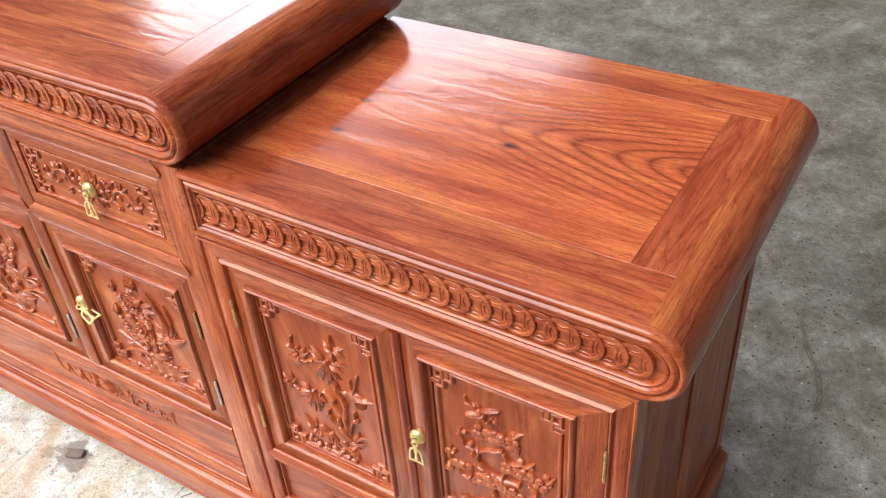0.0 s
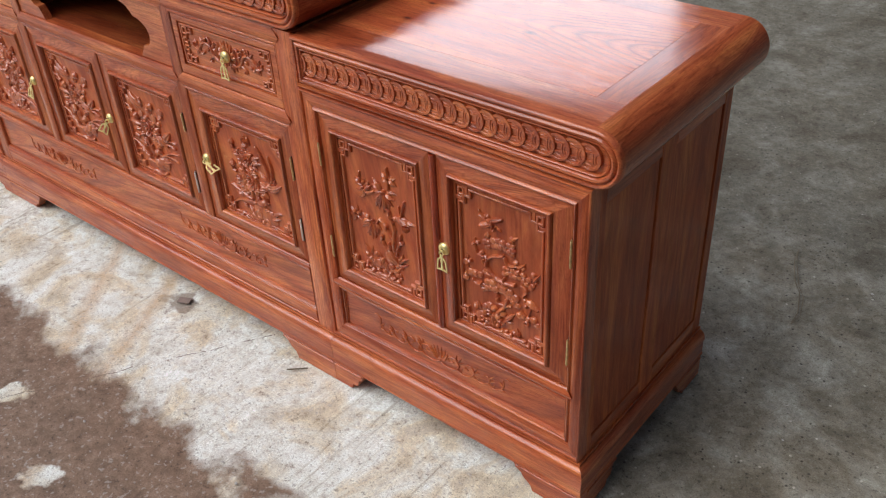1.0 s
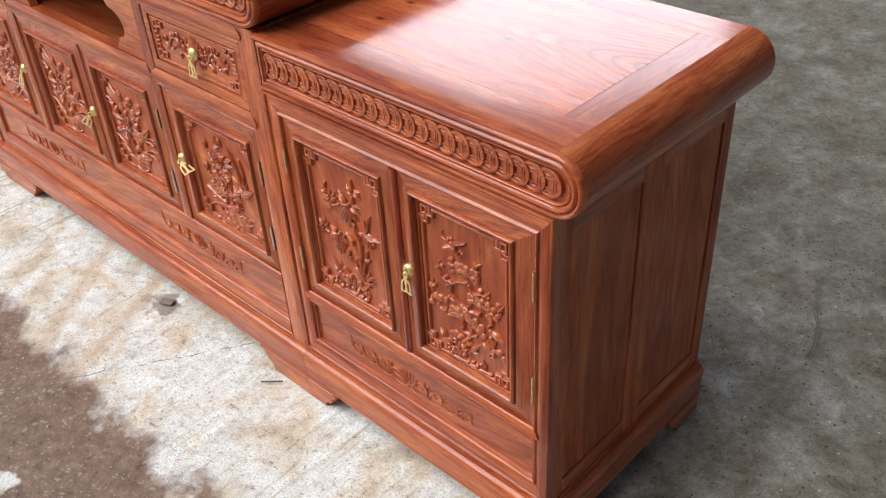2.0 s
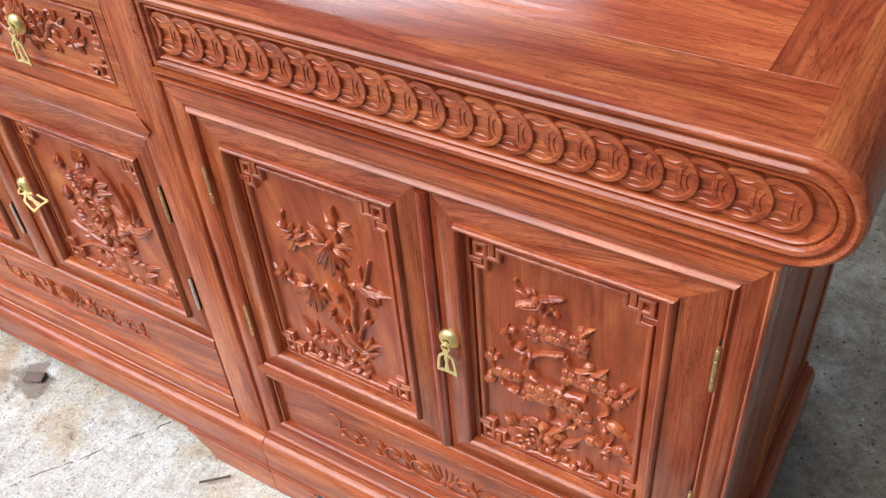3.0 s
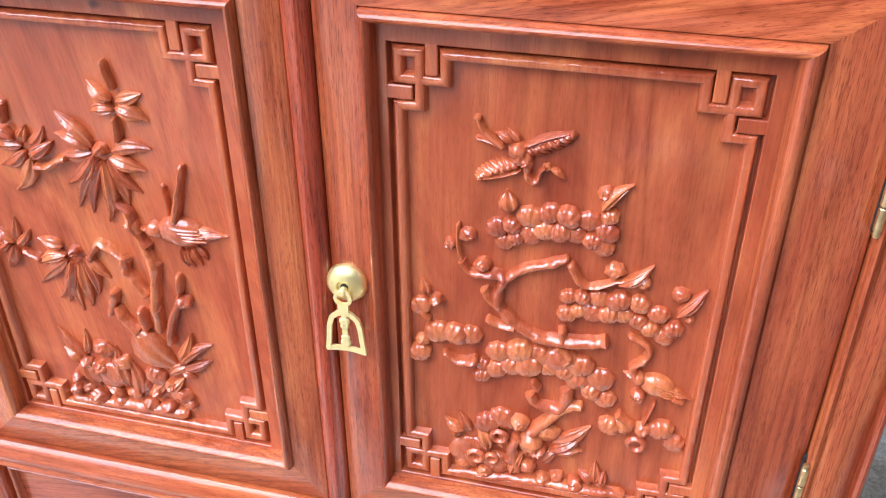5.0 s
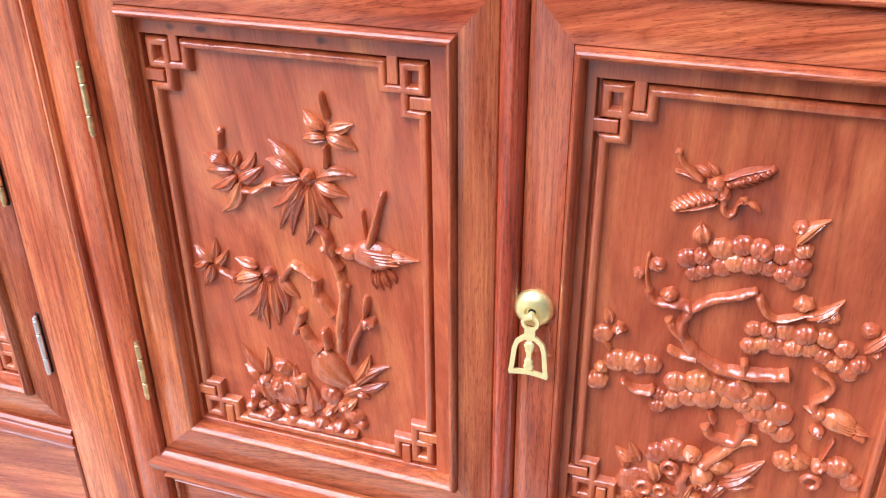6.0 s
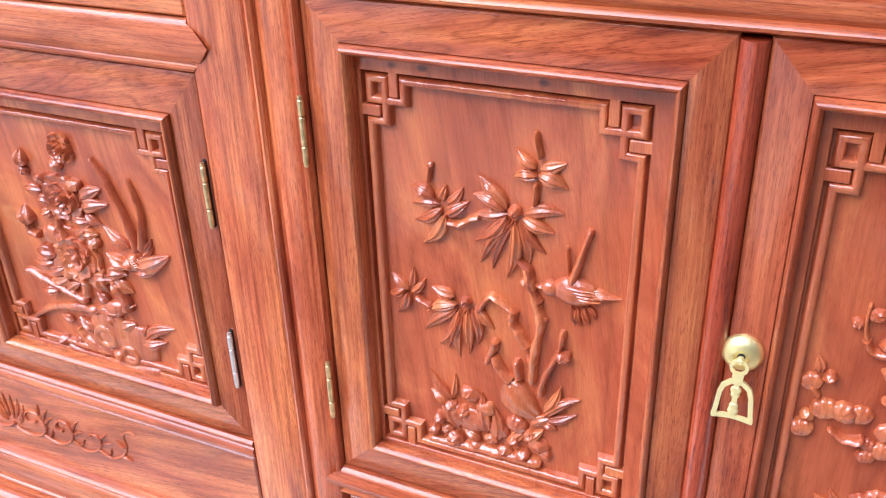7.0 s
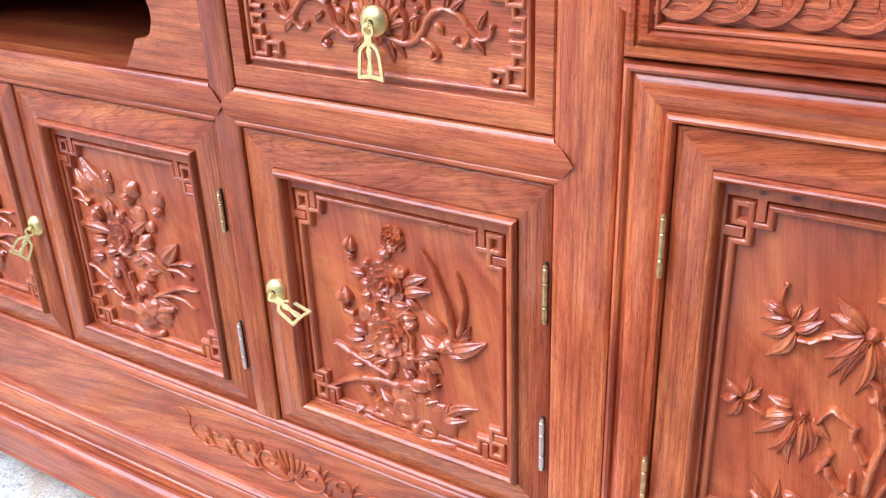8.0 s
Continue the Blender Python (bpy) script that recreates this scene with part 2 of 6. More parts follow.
def concrete():
    """Worn concrete slab: a pale cement wash in front, wet brown soil over part of it, bare grey behind."""
    m, t, p = nodes_of("worn_concrete")
    L = t.links.new
    tc = t.nodes.new("ShaderNodeTexCoord")
    pos = tc.outputs["Object"]

    def noise_at(scale, detail=6.0, rough=0.6, dist=0.0):
        n = add(t, "ShaderNodeTexNoise", Scale=scale, Detail=detail, Roughness=rough, Distortion=dist)
        L(pos, n.inputs[0])
        return n.outputs[0]

    def calc(op, a, b=None):
        n = t.nodes.new("ShaderNodeMath")
        n.operation = op
        for i, v in enumerate((a, b)):
            if v is None:
                continue
            if isinstance(v, (int, float)):
                n.inputs[i].default_value = v
            else:
                L(v, n.inputs[i])
        return n.outputs[0]

    sep = t.nodes.new("ShaderNodeSeparateXYZ")
    L(pos, sep.inputs[0])
    x, y = sep.outputs[0], sep.outputs[1]
    wob = calc("SUBTRACT", noise_at(4.5, 7.0, 0.6, 0.4), 0.5)
    wob2 = calc("SUBTRACT", noise_at(16.0, 5.0), 0.5)
    grain = noise_at(330.0, 4.0, 0.75)
    mid = noise_at(34.0, 8.0, 0.7)
    big = noise_at(3.2, 5.0, 0.55)

    flake = noise_at(44.0, 9.0, 0.74, 0.3)
    cloud = noise_at(13.0, 7.0, 0.7, 0.5)
    grey = ramp(t, cloud, [(0.30, (0.155, 0.140, 0.112)), (0.5, (0.212, 0.198, 0.166)), (0.70, (0.290, 0.280, 0.248))])
    grey = mix(t, "MULTIPLY", 0.6, grey, ramp(t, big, [(0.35, (0.62, 0.60, 0.56)), (0.65, (1.12, 1.12, 1.12))]))
    grey = mix(t, "MULTIPLY", 0.45, grey, ramp(t, flake, [(0.36, (0.50, 0.48, 0.45)), (0.5, (0.98, 0.98, 0.96)), (0.64, (1.45, 1.46, 1.46))]))
    chip = add(t, "ShaderNodeTexVoronoi", Scale=95.0, Randomness=1.0)
    L(pos, chip.inputs["Vector"])
    tone_of = t.nodes.new("ShaderNodeSeparateColor")
    L(chip.outputs["Color"], tone_of.inputs[0])
    core = ramp(t, chip.outputs["Distance"], [(0.16, (1.0,)), (0.30, (0.0,))])
    grey = mix(t, "MIX", calc("MULTIPLY", core, calc("GREATER_THAN", tone_of.outputs[0], 0.86)), grey, (0.060, 0.052, 0.042))
    grey = mix(t, "MIX", calc("MULTIPLY", core, calc("LESS_THAN", tone_of.outputs[0], 0.035)), grey, (0.42, 0.40, 0.36))
    smear = noise_at(6.5, 10.0, 0.78, 0.6)
    grey = mix(t, "MULTIPLY", 0.75, grey, ramp(t, smear, [(0.36, (0.62, 0.56, 0.46)), (0.47, (0.90, 0.88, 0.82)), (0.54, (1.04, 1.06, 1.06)), (0.66, (1.42, 1.50, 1.54))]))
    # shade painted in: grey lightened midway and darkened towards the back
    far_shade = ramp(t, calc("ADD", y, calc("MULTIPLY", wob, 0.9)), [(0.0, (1.05, 1.02, 0.96)), (0.35, (1.45, 1.43, 1.36)), (0.6, (1.42, 1.42, 1.37)), (1.0, (0.78, 0.80, 0.78))])
    grey = mix(t, "MULTIPLY", 1.0, grey, far_shade)
    pale = ramp(t, flake, [(0.31, (0.30, 0.27, 0.23)), (0.37, (0.56, 0.54, 0.48)), (0.43, (0.77, 0.79, 0.73)), (0.58, (0.87, 0.92, 0.88))])
    pale = mix(t, "MULTIPLY", 0.75, pale, ramp(t, cloud, [(0.32, (0.60, 0.54, 0.46)), (0.45, (0.94, 0.94, 0.91)), (0.62, (1.08, 1.10, 1.10))]))
    mp = t.nodes.new("ShaderNodeMapping")
    mp.inputs["Rotation"].default_value = (0.0, 0.0, radians(33))
    mp.inputs["Scale"].default_value = (48.0, 3.0, 1.0)
    L(pos, mp.inputs[0])
    scrape = add(t, "ShaderNodeTexNoise", Scale=1.0, Detail=5.0, Roughness=0.7)
    L(mp.outputs[0], scrape.inputs[0])
    pale = mix(t, "MULTIPLY", 0.8, pale, ramp(t, scrape.outputs[0], [(0.34, (0.50, 0.46, 0.40)), (0.41, (0.92, 0.91, 0.88)), (0.47, (1, 1, 1)), (0.58, (1, 1, 1)), (0.66, (1.2, 1.22, 1.22))]))
    rust = ramp(t, noise_at(7.0, 5.0, 0.6, 0.8), [(0.46, (1, 1, 1)), (0.60, (0.84, 0.70, 0.52)), (0.68, (0.62, 0.50, 0.38))])
    pale = mix(t, "MULTIPLY", 0.8, pale, rust)
    wet = ramp(t, flake, [(0.34, (0.155, 0.100, 0.064)), (0.5, (0.245, 0.166, 0.112)), (0.68, (0.340, 0.248, 0.180))])
    wet = mix(t, "MULTIPLY", 0.6, wet, ramp(t, cloud, [(0.35, (0.7, 0.68, 0.66)), (0.65, (1.2, 1.2, 1.2))]))
    # pale wash: in front of the cabinet and under it
    edge = calc("ADD", calc("MULTIPLY", y, -1.0), calc("ADD", calc("MULTIPLY", wob, 0.5), calc("MULTIPLY", wob2, 0.12)))
    edge = calc("SUBTRACT", edge, calc("MULTIPLY", calc("MAXIMUM", calc("SUBTRACT", x, 0.45), 0.0), 0.9))
    wash = ramp(t, calc("ADD", edge, 0.62), [(0.44, (0.0,)), (0.56, (1.0,))])
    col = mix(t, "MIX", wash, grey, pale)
    fx, fy = calc("SUBTRACT", x, -0.462), calc("MULTIPLY", calc("SUBTRACT", y, -0.040), 1.5)
    spot = calc("SUBTRACT", calc("ADD", 0.052, calc("MULTIPLY", wob2, 0.16)), calc("SQRT", calc("ADD", calc("MULTIPLY", fx, fx), calc("MULTIPLY", fy, fy))))
    col = mix(t, "MIX", ramp(t, spot, [(0.0, (0.0,)), (0.012, (0.85,))]), col, (0.30, 0.245, 0.19))
    # rusty drag marks running away from the cabinet
    def streak(x0, y0, slope, half):
        d = calc("ABSOLUTE", calc("SUBTRACT", calc("SUBTRACT", x, x0), calc("ADD", calc("MULTIPLY", calc("SUBTRACT", y, y0), slope), calc("MULTIPLY", wob2, 0.03))))
        return calc("SUBTRACT", 1.0, calc("MINIMUM", calc("DIVIDE", d, half), 1.0))

    drag = calc("MAXIMUM", streak(-0.67, -0.10, -0.75, 0.034), streak(-0.48, -0.12, -0.50, 0.034))
    drag = calc("MULTIPLY", calc("MULTIPLY", drag, wash), calc("ADD", mid, 0.25))
    col = mix(t, "MIX", calc("MULTIPLY", drag, 0.85), col, (0.60, 0.44, 0.26))
    scratch = calc("GREATER_THAN", streak(-0.26, -0.07, 0.66, 0.0022), 0.35)
    col = mix(t, "MIX", calc("MULTIPLY", calc("MULTIPLY", scratch, wash), calc("GREATER_THAN", mid, 0.50)), col, (0.26, 0.23, 0.19))
    # wet soil: a long patch away from the front
    soil = calc("ADD", calc("SUBTRACT", calc("MULTIPLY", y, -1.0), 0.27), calc("ADD", calc("MULTIPLY", wob, 0.34), calc("MULTIPLY", wob2, 0.1)))
    soil = calc("SUBTRACT", soil, calc("MULTIPLY", calc("ABSOLUTE", calc("ADD", y, 0.27)), calc("MULTIPLY", calc("MAXIMUM", calc("SUBTRACT", noise_at(2.6, 3.0), 0.52), 0.0), 9.0)))
    for ix, iy, ir in ((-0.50, -0.42, 0.055), (-0.26, -0.51, 0.075)):
        ex, ey = calc("SUBTRACT", x, ix), calc("SUBTRACT", y, iy)
        dist = calc("SQRT", calc("ADD", calc("MULTIPLY", ex, ex), calc("MULTIPLY", ey, ey)))
        dry = calc("MAXIMUM", calc("SUBTRACT", calc("ADD", ir, calc("MULTIPLY", wob2, 0.10)), dist), 0.0)
        soil = calc("SUBTRACT", soil, calc("MULTIPLY", dry, 5.5))
    soil = calc("ADD", soil, calc("MULTIPLY", calc("SUBTRACT", flake, 0.5), 0.06))
    # stain ends farther out: unseen floor, pale left and dark right to shape reflections
    soil = calc("MINIMUM", soil, calc("ADD", calc("ADD", y, calc("ADD", 0.74, calc("MULTIPLY", calc("MAXIMUM", calc("ADD", x, 0.10), 0.0), 2.5))), calc("MULTIPLY", wob, 0.5)))
    soil_m = ramp(t, calc("ADD", calc("MULTIPLY", soil, 6.0), 0.5), [(0.36, (0.0,)), (0.62, (1.0,))])
    col = mix(t, "MIX", soil_m, col, wet)
    speck = ramp(t, noise_at(120.0, 3.0, 0.6), [(0.33, (0.28, 0.26, 0.23)), (0.38, (1, 1, 1))])
    col = mix(t, "MULTIPLY", 0.6, col, speck)
    light = ramp(t, noise_at(120.0, 1.0, 0.5), [(0.64, (0.0,)), (0.69, (1.0,))])
    col = mix(t, "MIX", calc("MULTIPLY", light, calc("ADD", calc("MULTIPLY", wash, 0.35), 0.12)), col, (0.5, 0.49, 0.45))
    col = mix(t, "MULTIPLY", 1.0, col, ramp(t, grain, [(0.30, (0.45, 0.44, 0.42)), (0.45, (0.95, 0.95, 0.94)), (0.56, (1.02, 1.02, 1.02)), (0.70, (1.4, 1.4, 1.38))]))
    L(col, p.inputs["Base Color"])
    L(ramp(t, soil_m, [(0.0, (0.85,)), (1.0, (0.55,))]), p.inputs["Roughness"])
    bump = add(t, "ShaderNodeBump", Strength=0.5, Distance=0.004)
    L(mix(t, "MULTIPLY", 1.0, flake, grain), bump.inputs["Height"])
    L(bump.outputs[0], p.inputs["Normal"])
    return m


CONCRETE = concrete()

# ---- building helpers ----
MIRROR = False          # the far wing is the near one mirrored about the middle of the cabinet
MIDDLE = -0.60


def thing(name, x, y, z, label, category, group=""):
    ob = new(name)
    ob.empty_display_size = 0.05
    ob.location = (2 * MIDDLE - x if MIRROR else x, y, z)
    return tagged(ob, label, category, group)


def origin(ob):
    at = Vector((0, 0, 0))
    while ob:
        at += ob.location
        ob = ob.parent
    return at


def finish(bm, name, mat, sharp=32):
    bmesh.ops.recalc_face_normals(bm, faces=bm.faces)
    me = bpy.data.meshes.new(name)
    bm.to_mesh(me)
    bm.free()
    me.materials.append(mat)
    me.shade_smooth()
    me.set_sharp_from_angle(angle=radians(sharp))
    return me


def part(name, bm, mat, parent, label="", sharp=32):
    """Links a bmesh, given in the place's own metres, as one mesh under its parent."""
    if MIRROR:
        for v in bm.verts:
            v.co.x = 2 * MIDDLE - v.co.x
    at = origin(parent)
    for v in bm.verts:
        v.co -= at
    ob = new(name, finish(bm, name, mat, sharp))
    ob.parent = parent
    return tagged(ob, label)


def face(bm, vs):
    try:
        bm.faces.new(vs)
    except ValueError:
        pass


def box(bm, x0, x1, y0, y1, z0, z1, bevel=0.0008):
    tmp = bmesh.new()
    bmesh.ops.create_cube(tmp, size=1)
    for v in tmp.verts:
        v.co = Vector(((x0 + x1) / 2 + v.co.x * (x1 - x0), (y0 + y1) / 2 + v.co.y * (y1 - y0), (z0 + z1) / 2 + v.co.z * (z1 - z0)))
    if bevel:
        bmesh.ops.bevel(tmp, geom=tmp.edges[:], offset=bevel, segments=1, affect="EDGES")
    join(bm, tmp)
    return bm


def join(bm, tmp):
    index = {v: bm.verts.new(v.co) for v in tmp.verts}
    for f in tmp.faces:
        bm.faces.new([index[v] for v in f.verts])
    tmp.free()


def loft(bm, rings, closed=True, cap0=False, cap1=False):
    rows = [[bm.verts.new(p) for p in r] for r in rings]
    n = len(rows[0])
    for a, b in zip(rows, rows[1:]):
        for i in range(n if closed else n - 1):
            face(bm, (a[i], a[(i + 1) % n], b[(i + 1) % n], b[i]))
    if cap0:
        face(bm, rows[0])
    if cap1:
        face(bm, rows[-1])
    return bm


def strip(x0, x1, section, axis="x"):
    """A section of (y, z), or (x, z) for axis y, pulled along the axis, closed at both ends."""
    bm = bmesh.new()
    if axis == "x":
        rings = [[(x, y, z) for y, z in section] for x in (x0, x1)]
    elif axis == "y":
        rings = [[(a, y, z) for a, z in section] for y in (x0, x1)]
    else:
        rings = [[(a, b, z) for a, b in section] for z in (x0, x1)]
    return loft(bm, rings, True, True, True)


def outline(pts, y0, y1):
    """An outline of (x, z) with thickness from y0 to y1."""
    bm = bmesh.new()
    return loft(bm, [[(x, y, z) for x, z in pts] for y in (y0, y1)], True, True, True)


def corner(rect, i, d):
    x0, x1, z0, z1 = rect
    return ((x0 + d, z0 + d), (x1 - d, z0 + d), (x1 - d, z1 - d), (x0 + d, z1 - d))[i]


def frame_sides(parent, rect, inner, profile, back, names, label="", sides=None):
    """Four mitred members between an outer and an inner rectangle. profile: (share of the width 0..1, y)."""
    out = []
    for i, name in enumerate(names):
        bm = bmesh.new()
        section = list(profile) + [(1.0, back), (0.0, back)]
        rings = []
        for k in (i, (i + 1) % 4):
            a, b = corner(rect, k, 0), corner(inner, k, 0)
            rings.append([(a[0] + (b[0] - a[0]) * s, y, a[1] + (b[1] - a[1]) * s) for s, y in section])
        loft(bm, rings, True, True, True)
        out.append(part(name, bm, (WX_DOOR if name in ("top_rail", "bottom_rail") else WX) if i in (0, 2) else (sides[i // 2] if sides else WZ), parent, label))
    return out


def sweep(bm, path, section, closed=False):
    """A section of (side, up) pulled along a path of (x, z) with mitred corners; up is towards the viewer (-y)."""
    n = len(path)
    rings = []
    for i, (x, z, y) in enumerate(path):
        p = Vector((x, z))
        prev = Vector(path[i - 1][:2]) if (i > 0 or closed) else None
        nxt = Vector(path[(i + 1) % n][:2]) if (i < n - 1 or closed) else None
        a = (p - prev).normalized() if prev is not None else (nxt - p).normalized()
        b = (nxt - p).normalized() if nxt is not None else a
        na, nb = Vector((-a.y, a.x)), Vector((-b.y, b.x))
        m = (na + nb)
        m = m / max(0.35, m.dot(na)) if m.length > 1e-6 else na
        rings.append([(x + m.x * s, y - u, z + m.y * s) for s, u in section])
    if closed:
        rings.append(rings[0])
    return loft(bm, rings, False)


# ---- ground and unseen light blockers ----
def ground():
    bm = bmesh.new()
    n = 60
    xs = [math.copysign(abs(i / n) ** 3.2 * 60 + abs(i) * 0.05, i) for i in range(-n, n + 1)]
    grid = [[bm.verts.new((x - 0.1, y + 0.2, 0.0)) for y in xs] for x in xs]
    for v in bm.verts:
        far = max(abs(v.co.x), abs(v.co.y))
        v.co.z = -0.002 + 0.003 * noise.noise(v.co * 2.2) * min(1.0, 6.0 / (far + 1.0)) - 0.001
    for a, b in zip(grid, grid[1:]):
        for i in range(len(a) - 1):
            bm.faces.new((a[i], b[i], b[i + 1], a[i + 1]))
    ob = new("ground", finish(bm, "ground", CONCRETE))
    return tagged(ob, "worn concrete yard floor, pale in front, stained with wet brown soil", "floor", kind="structure")


ground()


def blocker_piece(name, label, x0, x1, y0, y1, z0, z1, mat=BLOCKER_PLASTER):
    ob = new(name, finish(box(bmesh.new(), x0, x1, y0, y1, z0, z1, 0), name, mat))
    return tagged(ob, label, "wall" if "wall" in name else "roof", kind="structure")


def light_blockers():
    """Plain unseen walls and roof added to shape the light, open to the west; a lamp in the back gate stands for the
    sky.
    """
    # added walls, never in view: they darken the floor and the reflections
    blocker_piece("unseen_wall_east", "unseen plaster wall added to hold back light", 3.6, 3.8, -5.0, 4.2, -0.05, 3.2)
    blocker_piece("unseen_wall_north", "unseen plaster wall added to hold back light", -1.35, 3.6, 4.2, 4.4, -0.05, 4.15)
    blocker_piece("unseen_wall_sill", "unseen plaster wall added under the lamp-lit opening", -5.3, -1.35, 4.2, 4.4, -0.05, 1.9)
    blocker_piece("unseen_wall_lintel", "unseen plaster lintel added over the lamp-lit opening", -5.3, -1.35, 4.2, 4.4, 3.75, 4.15)
    blocker_piece("unseen_wall_west", "unseen plaster wall added to hold back light", -9.0, -5.3, 4.2, 4.4, -0.05, 4.15)
    blocker_piece("unseen_wall_south", "unseen plaster wall added to darken front reflections", -2.2, 3.8, -5.2, -5.0, -0.05, 3.3)
    # roof out of view, added to shade the far floor
    blocker_piece("roof", "unseen grey sheet roof added to shade the back floor", -9.0, 3.6, 2.2, 4.2, 4.0, 4.05, SHEET)
    # unseen board that cuts the lamp's reflection slantwise
    bm = outline([(-3.6, 3.8), (-1.3, 3.8), (-1.3, 2.75)], 4.10, 4.18)
    tagged(new("unseen_wall_gable", finish(bm, "unseen_wall_gable", BLOCKER_PLASTER)), "unseen sloping board added to trim the opening's reflection", "wall", kind="structure")
    gate = new("gate_daylight", bpy.data.lights.new("gate_daylight", "AREA"))
    gate.data.shape, gate.data.size, gate.data.size_y, gate.data.energy, gate.data.color = "RECTANGLE", 3.9, 1.8, GATE, (0.95, 0.94, 1.06)
    gate.matrix_world = look((-3.325, 4.25, 2.83), (-3.325, 0.2, 2.83))


light_blockers()

# ---- the cabinet: fittings ----
def hinge(parent, x, z0, z1, mat, y=-0.0006):
    bm = bmesh.new()
    r, n = 0.0019, 12
    cuts = (z0, z0 + 0.27 * (z1 - z0), z0 + 0.74 * (z1 - z0), z1)
    for k in range(3):
        a, b = cuts[k] + (0.0003 if k else 0), cuts[k + 1] - (0.0003 if k < 2 else 0)
        loft(bm, [[(x + rr * math.cos(2 * math.pi * i / n), y + rr * math.sin(2 * math.pi * i / n), z) for i in range(n)]
                  for rr, z in ((r * 0.8, a), (r, a + 0.0005), (r, b - 0.0005), (r * 0.8, b))], True, True, True)
    for z in (z0 - 0.0012, z1 + 0.0012):
        loft(bm, [[(x + rr * math.cos(2 * math.pi * i / n), y + rr * math.sin(2 * math.pi * i / n), z + dz) for i in range(n)]
                  for rr, dz in ((0.0013, -0.0014), (0.0017, 0.0), (0.0013, 0.0014))], True, True, True)
    part("hinge", bm, mat, parent, "small brass butt hinge" if mat is BRASS_OLD else "small bright steel hinge")
    # solid black block in place of the mortise's shaded hollow
    slot = box(bmesh.new(), x - 0.0014, x + 0.0014, 0.0012, 0.008, z0 - 0.0030, z1 + 0.0042, 0.0006)
    part("mortise_shade", slot, BLACK, parent)


def turned(bm, m, rows, n=20):
    """A turned shape about the local y axis; rows of (radius, forward)."""
    loft(bm, [[m @ Vector((r * math.cos(2 * math.pi * i / n), -f, r * math.sin(2 * math.pi * i / n))) for i in range(n)] for r, f in rows], True, True, True)


def lock_and_key(parent, x, z, y=0.002, swing=0.0, out=0.0, turn=0.0):
    """A brass cam lock with its key hanging in it. swing: degrees in the door's plane, out: away from the door, turn: about its own length."""
    bm = bmesh.new()
    m = pose(x, y, z) @ Matrix.Scale(1.22, 4)
    turned(bm, m, [(0.0086, -0.001), (0.0088, 0.0006), (0.0084, 0.0018), (0.0070, 0.0034), (0.0050, 0.0044), (0.0032, 0.0048), (0.0029, 0.0040)], 24)
    lock = part("lock", bm, BRASS, parent, "domed polished brass lock")
    # black plug painted where the hole would be in shade
    slot = bmesh.new()
    turned(slot, m, [(0.0016, 0.0035), (0.0017, 0.0044), (0.0012, 0.0046)], 10)
    part("keyhole_shade", slot, BLACK, parent)
    k = bmesh.new()
    mk = pose(x, y - 0.0080, z - 0.0018) @ pose(0, 0, 0, out, 0, 0) @ pose(0, 0, 0, 0, swing, 0) @ pose(0, 0, 0, 0, 0, turn) @ Matrix.Scale(1.32, 4)

    def flat(path, w, t=0.0011, closed=False):
        tmp = bmesh.new()
        sweep(tmp, [(px, pz, 0.0) for px, pz in path], [(-w / 2, -t / 2), (-w / 2, t / 2), (w / 2, t / 2), (w / 2, -t / 2), (-w / 2, -t / 2)], closed)
        for v in tmp.verts:
            v.co = mk @ v.co
        join(k, tmp)

    flat([(0.0030 * math.sin(a), -0.0020 + 0.0030 * math.cos(a)) for a in [2 * math.pi * i / 12 for i in range(12)]], 0.0013, closed=True)
    flat([(0.0, -0.0046), (0.0, -0.0068), (0.0, -0.0090)], 0.0042, 0.0015)
    flat([(-0.0072, -0.0268), (-0.0066, -0.0215), (-0.0060, -0.0150), (-0.0050, -0.0115), (-0.0025, -0.0092), (0.0, -0.0086),
          (0.0025, -0.0092), (0.0050, -0.0115), (0.0060, -0.0150), (0.0066, -0.0215), (0.0072, -0.0268)], 0.0019, 0.0013)
    flat([(-0.0080, -0.0266), (-0.0035, -0.0258), (0.0, -0.0255), (0.0035, -0.0258), (0.0080, -0.0266)], 0.0021, 0.0010)
    flat([(0.0, -0.0088), (0.0, -0.0256)], 0.0021, 0.0011)
    for zz, r in ((-0.0128, 0.0021), (-0.0150, 0.0017), (-0.0205, 0.0018), (-0.0228, 0.0021)):
        turned(k, mk @ pose(0, 0, zz), [(r * 0.7, -0.0007), (r, -0.0003), (r, 0.0003), (r * 0.7, 0.0008)], 10)
    pin = bmesh.new()
    turned(pin, pose(x, y, z - 0.0008) @ Matrix.Scale(1.3, 4), [(0.0014, 0.004), (0.0014, 0.0068), (0.0010, 0.0074)], 10)
    join(k, pin)
    part("key", k, BRASS_FLAT, parent, "flat pierced brass key")
    return lock


# ---- carved work ----
MARGIN, FIELD = 0.0072, 0.0124     # how far the panel's margin and its sunk field lie behind the frame
FRET = [(-0.0029, 0.0), (-0.0024, 0.0034), (-0.0019, 0.0046), (-0.0010, 0.0054), (0.0, 0.0056), (0.0010, 0.0054), (0.0019, 0.0046), (0.0024, 0.0034), (0.0029, 0.0)]


